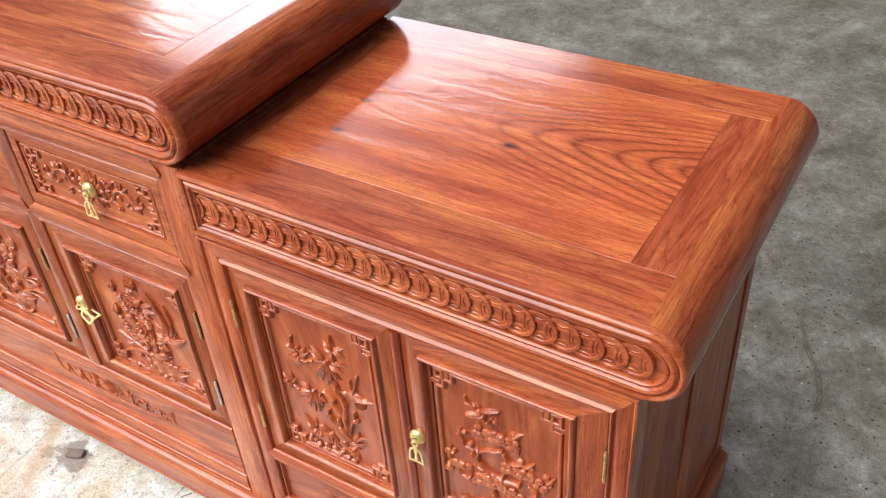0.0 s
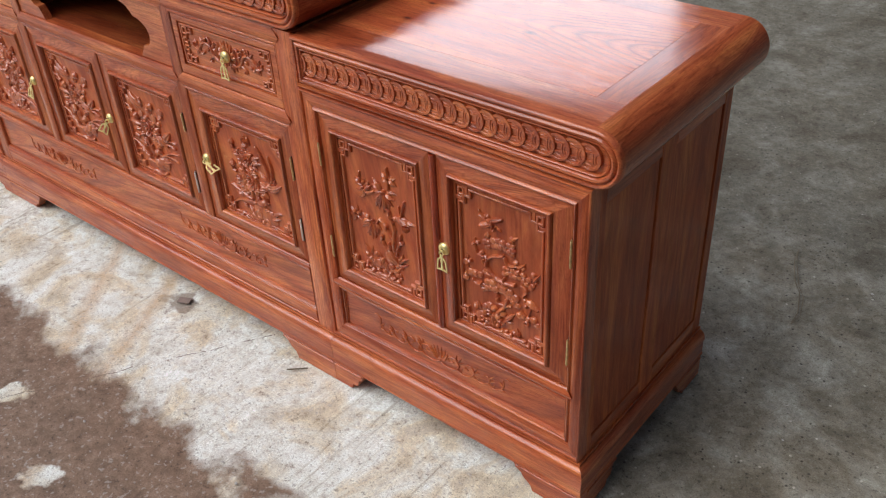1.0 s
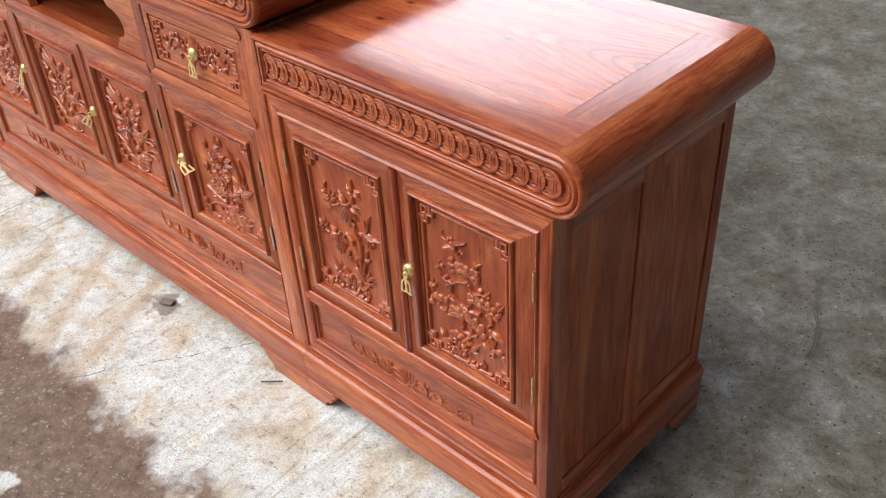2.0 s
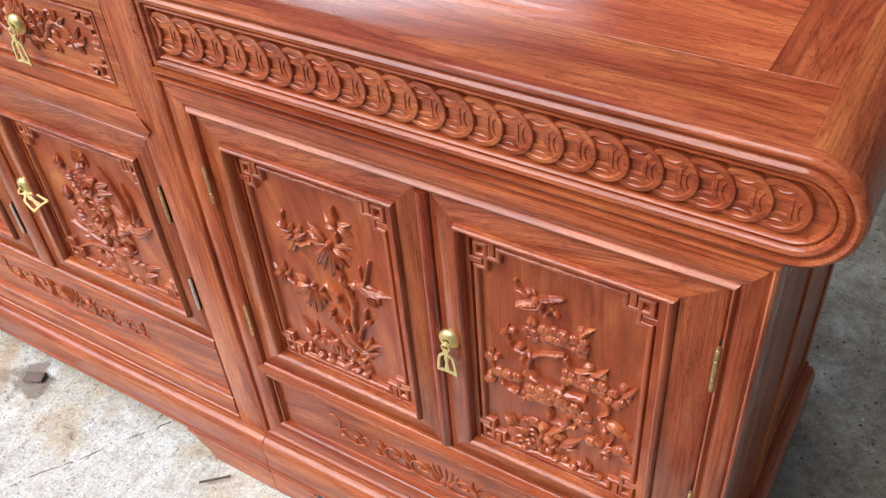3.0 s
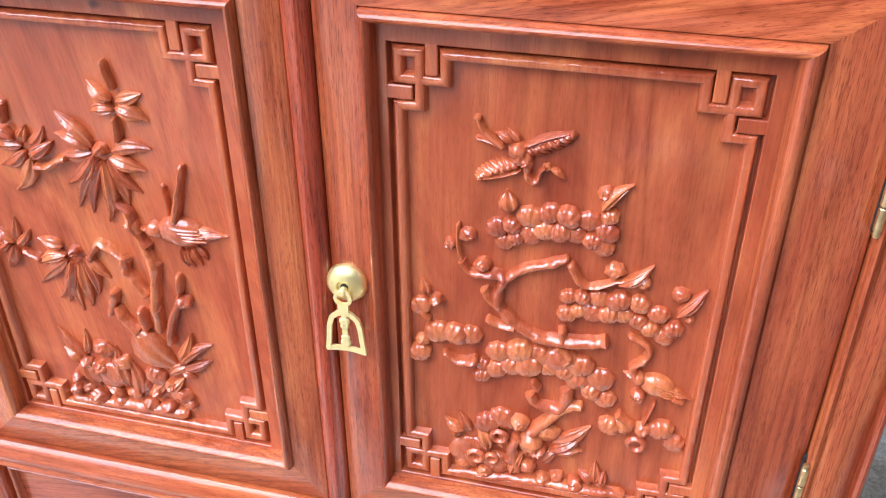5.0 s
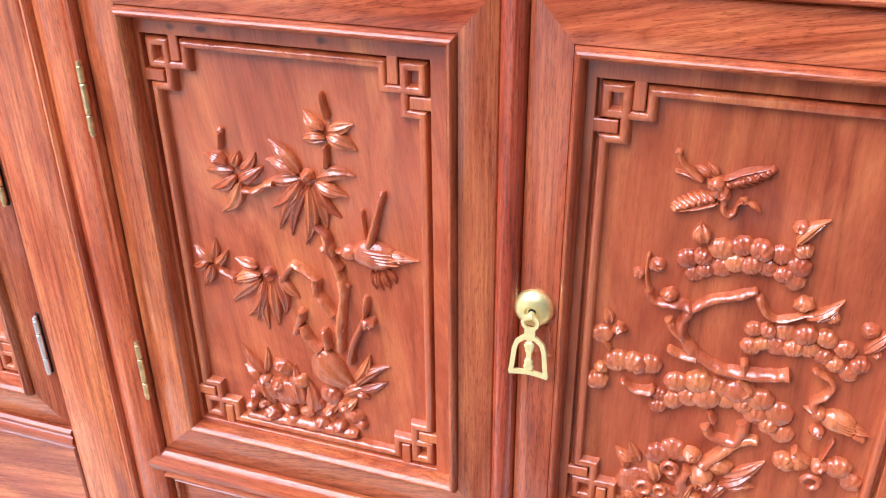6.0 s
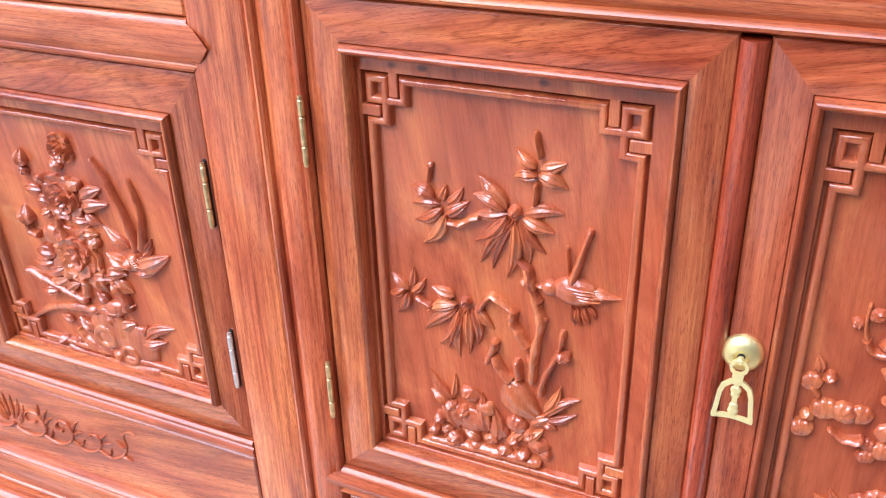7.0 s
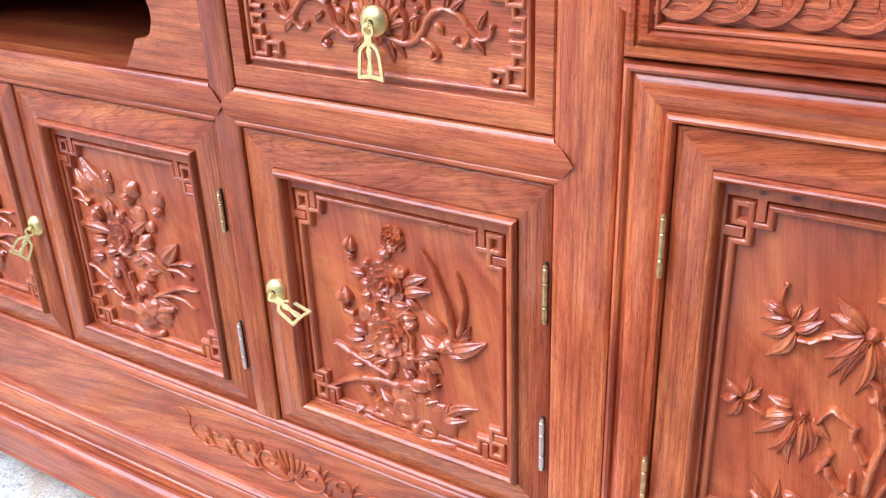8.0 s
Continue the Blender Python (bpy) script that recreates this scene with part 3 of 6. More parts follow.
def fret_path(rect, y, s=1.0):
    """A line round the field that ties an open square into each corner."""
    x0, x1, z0, z1 = rect
    a, b, c = 0.0024 * s, 0.0121 * s, 0.0232 * s
    d, e = 0.0146 * s, 0.0268 * s
    steps = [(c, a), (c, d), (a, d), (a, a), (b, a), (b, e), (a, e)]
    path = []
    for cx, cz, sx, sz, flip in ((x0, z1, 1, -1, False), (x0, z0, 1, 1, True), (x1, z0, -1, 1, False), (x1, z1, -1, -1, True)):
        run = steps if not flip else list(reversed(steps))
        for k, (u, v) in enumerate(run):
            path.append((cx + sx * u, cz + sz * v, y + (0.0002 if k in (1, 2, 3) else 0.0)))
    return path


def door(unit, rect, inner, field, carve, hinges=None, lock=None, flip=False, swing=0.0, out=0.0, steel=False, turn=0.0, sides=None, board=WPANEL):
    """A framed door: bevelled mitred frame, sunk panel, fretted border, carving in relief."""
    x0, x1, z0, z1 = rect
    panel = bmesh.new()
    i0, i1, j0, j1 = inner
    f0, f1, g0, g1 = field
    # panel: margin at one level, its field sunk inside
    rings = []
    for r, y in ((inner, MARGIN), (field, MARGIN), ((f0 + 0.0004, f1 - 0.0004, g0 + 0.0004, g1 - 0.0004), MARGIN + 0.0004), ((f0 + 0.0009, f1 - 0.0009, g0 + 0.0009, g1 - 0.0009), FIELD)):
        rings.append([(*corner(r, k, 0)[:1], y, corner(r, k, 0)[1]) for k in range(4)])
    loft(panel, rings, True, False, True)
    tabs = []
    # tabs of the margin that reach in between the squares of the fret
    for ax, az, sx, sz in ((f0, g1, 1, -1), (f0, g0, 1, 1), (f1, g0, -1, 1), (f1, g1, -1, -1)):
        for u0, u1, v0, v1 in ((0.0172, 0.0228, -0.001, 0.0142), (-0.001, 0.0115, 0.0198, 0.0262)):
            xs, zs = sorted((ax + sx * u0, ax + sx * u1)), sorted((az + sz * v0, az + sz * v1))
            tabs.append((xs, zs))
    back = [(*corner(inner, k, 0)[:1], 0.022, corner(inner, k, 0)[1]) for k in range(4)]
    loft(panel, [rings[0], back], True, False, True)
    leaf = part("door", panel, board, unit, "framed carved rosewood door")
    prof = [(0.0, 0.0034), (0.02, 0.0025), (0.04, 0.0022), (0.775, 0.0022), (0.785, 0.0034), (0.795, 0.0030), (0.800, 0.0006), (0.815, -0.0012), (0.840, -0.0024), (0.875, -0.0030), (0.910, -0.0028), (0.945, -0.0018), (0.975, 0.0002), (0.992, 0.0024), (1.0, 0.0044), (1.001, MARGIN + 0.0002)]
    frame_sides(leaf, rect, inner, prof, 0.021, ("bottom_rail", "stile", "top_rail", "stile"), "", sides)
    for xs, zs in tabs:
        part("margin_tab", box(bmesh.new(), xs[0], xs[1], MARGIN + 0.00015, FIELD + 0.002, zs[0], zs[1], 0.0005), WPANEL, leaf)
    # fretted border
    fm = bmesh.new()
    sweep(fm, fret_path((f0 + 0.0024, f1 - 0.0024, g0 + 0.0024, g1 - 0.0024), FIELD + 0.0001), FRET, True)
    part("fret_border", fm, WCARVE, leaf, "raised fret line with squares in the corners")
    if carve:
        carve(leaf, field, FIELD)
    for hx, a, b in hinges or ():
        hinge(leaf, hx, a, b, STEEL if steel and a < 0.4 else BRASS_OLD, -0.0006 if steel else -0.0026)
    if lock:
        lock_and_key(leaf, lock[0], lock[1], 0.002, swing, out, turn)
    return leaf


COIN = {}


def tie(bm):
    """Joins the loose pieces of a carving to its first piece by hidden slivers behind the surface, so that it is one body."""
    bm.verts.ensure_lookup_table()
    seen, groups = set(), []
    for v in bm.verts:
        if v in seen:
            continue
        stack, group = [v], []
        seen.add(v)
        while stack:
            w = stack.pop()
            group.append(w)
            for e in w.link_edges:
                o = e.other_vert(w)
                if o not in seen:
                    seen.add(o)
                    stack.append(o)
        groups.append(group)
    base = groups[0]
    for g in groups[1:]:
        deep = sorted(g, key=lambda v: -v.co.y)[:1][0]
        pair = sorted(base, key=lambda v: (v.co - deep.co).length - 50 * v.co.y)[:2]
        face(bm, (deep, pair[0], pair[1]))


def coin_mesh():
    """One carved cash coin: rim, four curved petals round a square hole."""
    if "mesh" not in COIN:
        bm = bmesh.new()
        n, R = 32, 0.0193

        def ring(r, y):
            return [(r * math.cos(2 * math.pi * i / n), -y, r * math.sin(2 * math.pi * i / n)) for i in range(n)]

        def sq(h, y):
            out = []
            for i in range(n):
                a = 2 * math.pi * i / n
                c, s = math.cos(a), math.sin(a)
                k = h / max(abs(c), abs(s))
                out.append((k * c, -y, k * s))
            return out
        loft(bm, [ring(R, -0.001), ring(R, 0.0034), ring(R - 0.0005, 0.0041), ring(R - 0.0036, 0.0042), ring(R - 0.0041, 0.0037), ring(R - 0.0045, 0.0026), ring(R - 0.0075, 0.0026),
                  sq(0.0078, 0.0027), sq(0.0074, 0.0036), sq(0.0052, 0.0037), sq(0.0047, 0.0018)], True, False, True)
        for k in range(4):
            # the four lens-shaped petals between the rim and the square
            a = math.pi / 2 * k
            arc = [(0.0219 - 0.0114 * math.cos(t), 0.0114 * math.sin(t)) for t in (-0.80, -0.5, -0.2, 0.1, 0.4, 0.8)]
            limb(bm, [(u * math.cos(a) - v * math.sin(a), u * math.sin(a) + v * math.cos(a)) for u, v in arc], 0.0007, 0.0007, -0.0024, 0.0013, 4, 3)
        tie(bm)
        COIN["mesh"] = finish(bm, "coin", WX)
    return COIN["mesh"]


def coins(parent, x0, x1, n, y, z):
    at = origin(parent)
    for i in range(n):
        x = x0 + (x1 - x0) * i / (n - 1)
        ob = new("coin", coin_mesh())
        ob.parent = parent
        ob.matrix_basis = Matrix.Translation(Vector((2 * MIDDLE - x if MIRROR else x, y, z)) - at) @ pose(0, 0, 0, 0, 0, 3.0 if MIRROR else -3.0)


# frieze section: inset from the slab's outline, and y
FRIEZE = [(-0.0002, 0.004), (0.0006, -0.0022), (0.0022, -0.0048), (0.0045, -0.0056), (0.0068, -0.0044), (0.0076, -0.0018), (0.0084, -0.0016), (0.0094, -0.0040),
          (0.0120, -0.0058), (0.0150, -0.0052), (0.0166, -0.0030), (0.0172, -0.0012), (0.0180, -0.0030), (0.0196, -0.0036), (0.0208, -0.0024), (0.0214, 0.0030)]
ARC = 18


def slab_outline(x0, x1, z0, z1, d, round_left, y):
    r = (z1 - z0) / 2
    zc = (z0 + z1) / 2
    pts = []
    if round_left:
        pts += [(x0 - (r - d) * math.sin(math.pi * k / ARC), y, zc + (r - d) * math.cos(math.pi * k / ARC)) for k in range(ARC + 1)]
    else:
        pts += [(x0 + d, y, z1 - d), (x0 + d, y, z0 + d)]
    pts += [(x1 + (r - d) * math.sin(math.pi * k / ARC), y, zc - (r - d) * math.cos(math.pi * k / ARC)) for k in range(ARC + 1)]
    return pts


def top_slab(unit, x0, x1, z0, z1, yb, round_left, count, c0, c1, xl):
    """A thick top with rolled ends and a carved coin frieze along its front."""
    bm = bmesh.new()
    loft(bm, [slab_outline(x0, x1, z0, z1, d, round_left, y) for d, y in FRIEZE], True, False, True)
    frieze = part("frieze", bm, WX, unit, "moulded frieze with a row of overlapping carved coins", 40)
    coins(frieze, c0, c1, count, 0.0024, (z0 + z1) / 2)
    r, zc = (z1 - z0) / 2, (z0 + z1) / 2
    for side, xc in ((1, x1), (-1, x0)):
        if side < 0 and not round_left:
            continue
        sec = [(xc + side * r * math.sin(math.pi * k / 24), zc + r * math.cos(math.pi * k / 24)) for k in range(25)]
        part("rolled_end", strip(0.004, yb, sec, "y"), WY_TOP, unit, "rounded end of the top")
    f0, f1 = 0.072, yb - 0.060
    lb, rb = xl + 0.036, x1 - 0.043
    under = z1 - 0.03
    g = 0.00012
    front = [(0.0035, z1 - 0.012), (0.0040, z1 - 0.006), (0.0065, z1 - 0.0022), (0.012, z1 - 0.0004), (0.020, z1), (f0 - 0.0002, z1), (f0, z1 - 0.0002), (f0, under), (0.0035, under)]
    part("front_rail", strip(xl + 0.0005, x1 - g, front), WX_TOP, unit)
    part("back_rail", box(bmesh.new(), xl + 0.0005, x1 - g, f1, yb, under, z1, 0.00025), WX_TOP, unit)
    part("batten", box(bmesh.new(), rb, x1 - g, f0 + g, f1 - g, under, z1 - 0.0001, 0.00025), WY_TOP, unit)
    part("batten", box(bmesh.new(), xl + 0.0005 if not round_left else x0 + g, lb, f0 + g, f1 - g, under, z1 - 0.0001, 0.00025), WY_TOP, unit)
    part("top_panel", box(bmesh.new(), lb + g, rb - g, f0 + g, f1 - g, under, z1, 0.00025), WTOP_PLAIN if round_left else WTOP, unit, "polished top board with flame figure")
    part("underside", box(bmesh.new(), xl + 0.001, x1, 0.006, yb - 0.002, z0, under - 0.001, 0), WX, unit)


COVE = [(0.0, 0.0), (0.05, -0.0030), (0.11, -0.0038), (0.17, -0.0026), (0.20, 0.0004), (0.24, -0.0004), (0.34, -0.0020), (0.50, -0.0026), (0.66, -0.0018), (0.78, 0.0004), (0.82, 0.0012), (0.86, -0.0014), (0.91, -0.0026), (0.96, -0.0020), (1.0, 0.0006)]


def foot(unit, x0, x1, y0=0.002, left=True, right=True):
    """A bracket foot with a stepped ogee edge at each open end."""
    z = 0.048
    a = [(x0, z), (x0 + 0.006, z - 0.010), (x0 + 0.016, z - 0.016), (x0 + 0.022, z - 0.026), (x0 + 0.034, z - 0.034), (x0 + 0.040, 0.0)] if left else [(x0, z), (x0, 0.0)]
    b = [(x1 - 0.034, 0.0), (x1 - 0.030, z - 0.036), (x1 - 0.018, z - 0.034), (x1 - 0.012, z - 0.018), (x1 - 0.004, z - 0.014), (x1, z)] if right else [(x1, 0.0), (x1, z)]
    part("foot", outline(a + b, y0, y0 + 0.024), WX, unit, "shaped bracket foot")
    # incised line along the top of the foot
    part("foot_bead", box(bmesh.new(), x0 + (0.004 if left else 0), x1 - (0.004 if right else 0), y0 - 0.0024, y0 + 0.004, z - 0.008, z - 0.0025, 0.0012), WX, unit)


PLINTH = [(-0.004, 0.1125), (0.0032, 0.1125), (0.0036, 0.1118), (0.0034, 0.1082), (0.0012, 0.1072), (0.0012, 0.1062), (0.0050, 0.1056), (0.0085, 0.1040), (0.0115, 0.1010), (0.0136, 0.0965), (0.0146, 0.0910), (0.0146, 0.0850),
          (0.0130, 0.0836), (0.0130, 0.0560), (0.0140, 0.0548), (0.0146, 0.0522), (0.0140, 0.0496), (0.0118, 0.0486), (-0.012, 0.0486)]


def apron_motif(bm, x0, x1, zc, y, h):
    """Shallow scrolled foliage: a palmette in the middle, scrolls and tendrils to both sides, a hook at each end."""
    xc, w = (x0 + x1) / 2, (x1 - x0) / 2
    low, mid = 0.0019, 0.0026
    for s in (-1, 1):
        def at(u, v):
            return (xc + s * u * w, zc + v * h)

        def frond(u, v, a, b, wide, bend=0.0):
            p, q = at(u, v), at(a, b)
            leaf(bm, p[0], p[1], q[0], q[1], wide, y, mid, s * bend)
        limb(bm, [at(0.02, -0.75), at(0.10, -0.95), at(0.22, -0.80), at(0.28, -0.25), at(0.25, 0.30), at(0.17, 0.42), at(0.12, 0.10), at(0.15, -0.20), at(0.20, -0.10)], 0.0016, 0.0010, y, mid)
        limb(bm, [at(0.25, -0.65), at(0.36, -0.92), at(0.46, -0.60), at(0.50, 0.0), at(0.46, 0.42), at(0.40, 0.38), at(0.37, 0.05), at(0.41, -0.15)], 0.0014, 0.0009, y, mid)
        limb(bm, [at(0.48, -0.45), at(0.57, -0.80), at(0.66, -0.62), at(0.71, -0.15), at(0.69, 0.25), at(0.64, 0.20)], 0.0013, 0.0008, y, low)
        limb(bm, [at(0.68, -0.45), at(0.77, -0.75), at(0.87, -0.35), at(0.91, 0.20), at(0.90, 0.75), at(0.95, 1.05), at(1.0, 0.98)], 0.0013, 0.0007, y, low)
        for row in ((0.02, -0.3, 0.03, 0.98, 0.0034, 0.0), (0.03, -0.3, 0.085, 0.88, 0.0036, -0.06), (0.04, -0.4, 0.125, 0.62, 0.0034, -0.10), (0.04, -0.55, 0.105, 0.05, 0.0030, -0.1),
                    (0.27, 0.10, 0.33, 0.85, 0.0036, 0.1), (0.28, -0.10, 0.36, 0.45, 0.0032, 0.1), (0.24, 0.35, 0.25, 0.90, 0.0030, 0.0), (0.50, 0.10, 0.56, 0.70, 0.0034, 0.1), (0.50, -0.20, 0.58, 0.20, 0.0030, 0.1),
                    (0.30, -0.75, 0.33, -0.25, 0.0030, 0.0), (0.54, -0.65, 0.58, -0.20, 0.0028, 0.0), (0.71, 0.05, 0.77, 0.50, 0.0030, 0.1), (0.72, -0.15, 0.79, 0.05, 0.0026, 0.1), (0.76, -0.65, 0.78, -0.25, 0.0026, 0.0),
                    (0.86, -0.40, 0.93, -0.55, 0.0026, 0.1), (0.90, 0.10, 0.84, 0.40, 0.0026, 0.1)):
            frond(*row)
        for u, v, r in ((0.20, -0.10, 0.0019), (0.41, -0.12, 0.0017), (0.64, 0.18, 0.0014)):
            c = at(u, v)
            knob(bm, c[0], c[1], r, y, mid)
    knob(bm, xc, zc - 0.62 * h, 0.0024, y, 0.0026)


def curve_through(pts, per=5):
    out = []
    P = [Vector(p) for p in pts]
    for i in range(len(P) - 1):
        a, b, c, d = P[max(0, i - 1)], P[i], P[i + 1], P[min(len(P) - 1, i + 2)]
        for k in range(per):
            t = k / per
            out.append(0.5 * (2 * b + (c - a) * t + (2 * a - 5 * b + 4 * c - d) * t * t + (3 * b - a - 3 * c + d) * t ** 3))
    out.append(P[-1])
    return out


def limb(bm, pts, r0, r1, y, h, sides=6, per=4):
    """A raised rounded stem on the ground y, tapering from r0 to r1; h: how far it stands out."""
    line = curve_through([(a, b) for a, b in pts], per)
    n = len(line)
    rings = []
    for i, p in enumerate(line):
        d = (line[min(n - 1, i + 1)] - line[max(0, i - 1)])
        d = d.normalized() if d.length > 1e-9 else Vector((1, 0))
        nn = Vector((-d.y, d.x))
        t = i / (n - 1)
        r = r0 + (r1 - r0) * t
        if i in (0, n - 1):
            r *= 0.55
        hh = h * (r / max(r0, r1)) ** 0.7
        if max(r0, r1) > 0.0018:
            q = Vector((p.x, p.y, r0)) * 210
            r *= 1.0 + 0.34 * noise.noise(q)
            hh *= 1.0 + 0.30 * noise.noise(q * 1.3 + Vector((7, 3, 1)))
        rings.append([(p.x + nn.x * r * math.cos(math.pi * k / sides), y + 0.0006 - (hh + 0.0006) * math.sin(math.pi * k / sides), p.y + nn.y * r * math.cos(math.pi * k / sides)) for k in range(sides + 1)])
    loft(bm, rings, False, True, True)


def leaf(bm, x0, z0, x1, z1, w, y, h, bend=0.0, groove=True):
    """A pointed leaf in relief with a ridge along its middle and a flute on each side."""
    a, b = Vector((x0, z0)), Vector((x1, z1))
    d = b - a
    nn = Vector((-d.y, d.x)).normalized()
    across = (-1.0, -0.95, -0.84, -0.70, -0.52, -0.34, -0.18, 0.0, 0.18, 0.34, 0.52, 0.70, 0.84, 0.95, 1.0) if groove else (-1.0, -0.85, -0.5, 0.0, 0.5, 0.85, 1.0)
    lift = (0.0, 0.44, 0.72, 0.77, 0.72, 0.76, 0.90, 1.0, 0.90, 0.76, 0.72, 0.77, 0.72, 0.44, 0.0) if groove else (0.0, 0.52, 0.87, 1.0, 0.87, 0.52, 0.0)
    rings = []
    for t in (0.0, 0.12, 0.3, 0.5, 0.7, 0.86, 1.0):
        wide = max(0.06, math.sin(math.pi * (t ** 0.72)) ** 0.8) * w / 2
        c = a + d * t + nn * bend * math.sin(math.pi * t) * d.length
        up = h * (0.35 + 0.65 * math.sin(math.pi * min(1.0, t + 0.1)))
        rings.append([(c.x + nn.x * s * wide, y + 0.0005 - (up + 0.0005) * l, c.y + nn.y * s * wide) for s, l in zip(across, lift)])
    loft(bm, rings, False, True, True)


def petal(bm, cx, cz, angle, near, far, wide, y, h, seed):
    """A cupped petal that widens outwards, hollow in its middle, with a ruffled raised rim."""
    d, nn = Vector((math.cos(angle), math.sin(angle))), Vector((-math.sin(angle), math.cos(angle)))
    across, lift = (-1.0, -0.94, -0.78, -0.45, 0.0, 0.45, 0.78, 0.94, 1.0), (0.0, 0.66, 0.96, 0.80, 0.70, 0.80, 0.96, 0.66, 0.0)
    rings = []
    for t, k, up in ((0.0, 0.42, 0.62), (0.25, 0.72, 0.62), (0.5, 0.93, 0.70), (0.74, 1.0, 0.86), (0.88, 0.90, 1.0), (0.97, 0.70, 0.74), (1.0, 0.55, 0.0)):
        ring = []
        for s, l in zip(across, lift):
            r = near + (far - near) * t * (1.0 - 0.16 * s * s + 0.05 * math.sin(5.0 * s + seed))
            p = d * r + nn * (s * k * wide / 2)
            top = h * up * (l if t < 0.8 else max(l, 0.9 * min(1.0, (1 - abs(s)) * 9))) * (1.0 + 0.10 * math.sin(7.0 * s + 2.1 * seed))
            ring.append((cx + p.x, y + 0.0005 - top, cz + p.y))
        rings.append(ring)
    loft(bm, rings, False, True, True)


def knob(bm, x, z, r, y, h, squash=1.0, turn=0.0, ribs=0, n=10):
    """A half-round boss; ribs: a fan of fine grooves that spread from its lower edge."""
    ct, st = math.cos(turn), math.sin(turn)
    rings = []
    m = n if not ribs else 40
    rows = ((1.0, -0.1), (0.98, 0.28), (0.89, 0.54), (0.73, 0.76), (0.50, 0.91), (0.25, 0.985), (0.08, 1.0))
    if ribs:
        rows = ((1.0, -0.1), (0.98, 0.32), (0.91, 0.56), (0.78, 0.76), (0.60, 0.89), (0.38, 0.97), (0.16, 1.0))
    for f, u in rows:
        ring = []
        for i in range(m):
            a = 2 * math.pi * i / m
            fan = math.atan2(math.cos(a) * f, math.sin(a) * f + 1.25)
            cut = 0.5 - 0.5 * math.cos(ribs * fan) if ribs else 0.0
            k = f * (1.0 - 0.06 * cut)
            px, pz = r * k * math.cos(a), r * squash * k * math.sin(a)
            up = u - (0.11 * cut if u > 0.3 else 0.0)
            ring.append((x + px * ct - pz * st, y - h * up, z + px * st + pz * ct))
        rings.append(ring)
    loft(bm, rings, True, False, True)


def rock(bm, x, z, r, y, h, seed):
    """A lumpy boss, as the carver leaves a stone or a bud."""
    m = 20
    rings = []
    for f, u in ((1.02, -0.1), (0.99, 0.24), (0.90, 0.50), (0.74, 0.74), (0.50, 0.90), (0.25, 0.98), (0.08, 1.0)):
        ring = []
        for i in range(m):
            a = 2 * math.pi * i / m
            q = Vector((math.cos(a) * f, math.sin(a) * f, u)) * 1.5 + Vector((seed * 3.7, seed * 1.3, 0))
            k = f * (1.0 + 0.34 * noise.noise(q) + 0.10 * noise.noise(q * 3.1))
            up = u * (1.0 + 0.30 * noise.noise(q * 1.7 + Vector((5, 2, 1))))
            ring.append((x + r * k * math.cos(a), y - h * up, z + r * 0.86 * k * math.sin(a)))
        rings.append(ring)
    loft(bm, rings, True, False, True)


def bird(bm, x0, z0, x1, z1, r, y, h, feathers=5):
    """A small bird in relief, its head at the first point and its tail at the second."""
    a, b = Vector((x0, z0)), Vector((x1, z1))
    d = (b - a).normalized()
    nn = Vector((-d.y, d.x))
    ln = (b - a).length
    turn = math.atan2(d.y, d.x)
    c = a + d * ln * 0.36
    knob(bm, c.x, c.y, ln * 0.34, y, h, r / (ln * 0.34), turn, 0, 14)
    knob(bm, a.x, a.y, r * 0.62, y, h * 0.95, 0.9, turn, 0, 12)
    e = a - d * r * 1.2 - nn * r * 0.1
    leaf(bm, a.x, a.y, e.x, e.y, r * 0.5, y, h * 0.7, 0.0, False)
    for i in range(feathers):
        p = a + d * ln * (0.24 + 0.05 * i) + nn * r * (0.45 - 0.22 * i)
        q = p + d * ln * (0.40 - 0.02 * i) - nn * r * 0.12
        leaf(bm, p.x, p.y, q.x, q.y, r * 0.34, y - h * 0.62, h * 0.46, -0.03, False)
    for i in (-1, 0, 1):
        p = a + d * ln * 0.50 + nn * r * 0.20 * i
        q = b - d * r * 0.4 * abs(i) + nn * r * 0.10 * i
        leaf(bm, p.x, p.y, q.x, q.y, r * 0.52, y, h * (0.85 if i == 0 else 0.7), 0.02 * i)


def loop(bm, x, z, r, y, w, h, squash=1.0, n=16):
    """A raised ring, as round a hollow in a carved rock."""
    rings = []
    for i in range(n + 1):
        a = 2 * math.pi * i / n
        rings.append([(x + (r + w * s) * math.cos(a), y + 0.0005 - h * u, z + (r + w * s) * squash * math.sin(a)) for s, u in ((-1, 0), (-0.6, 0.8), (0, 1), (0.6, 0.8), (1, 0))])
    loft(bm, rings, False)


CARVE = {}


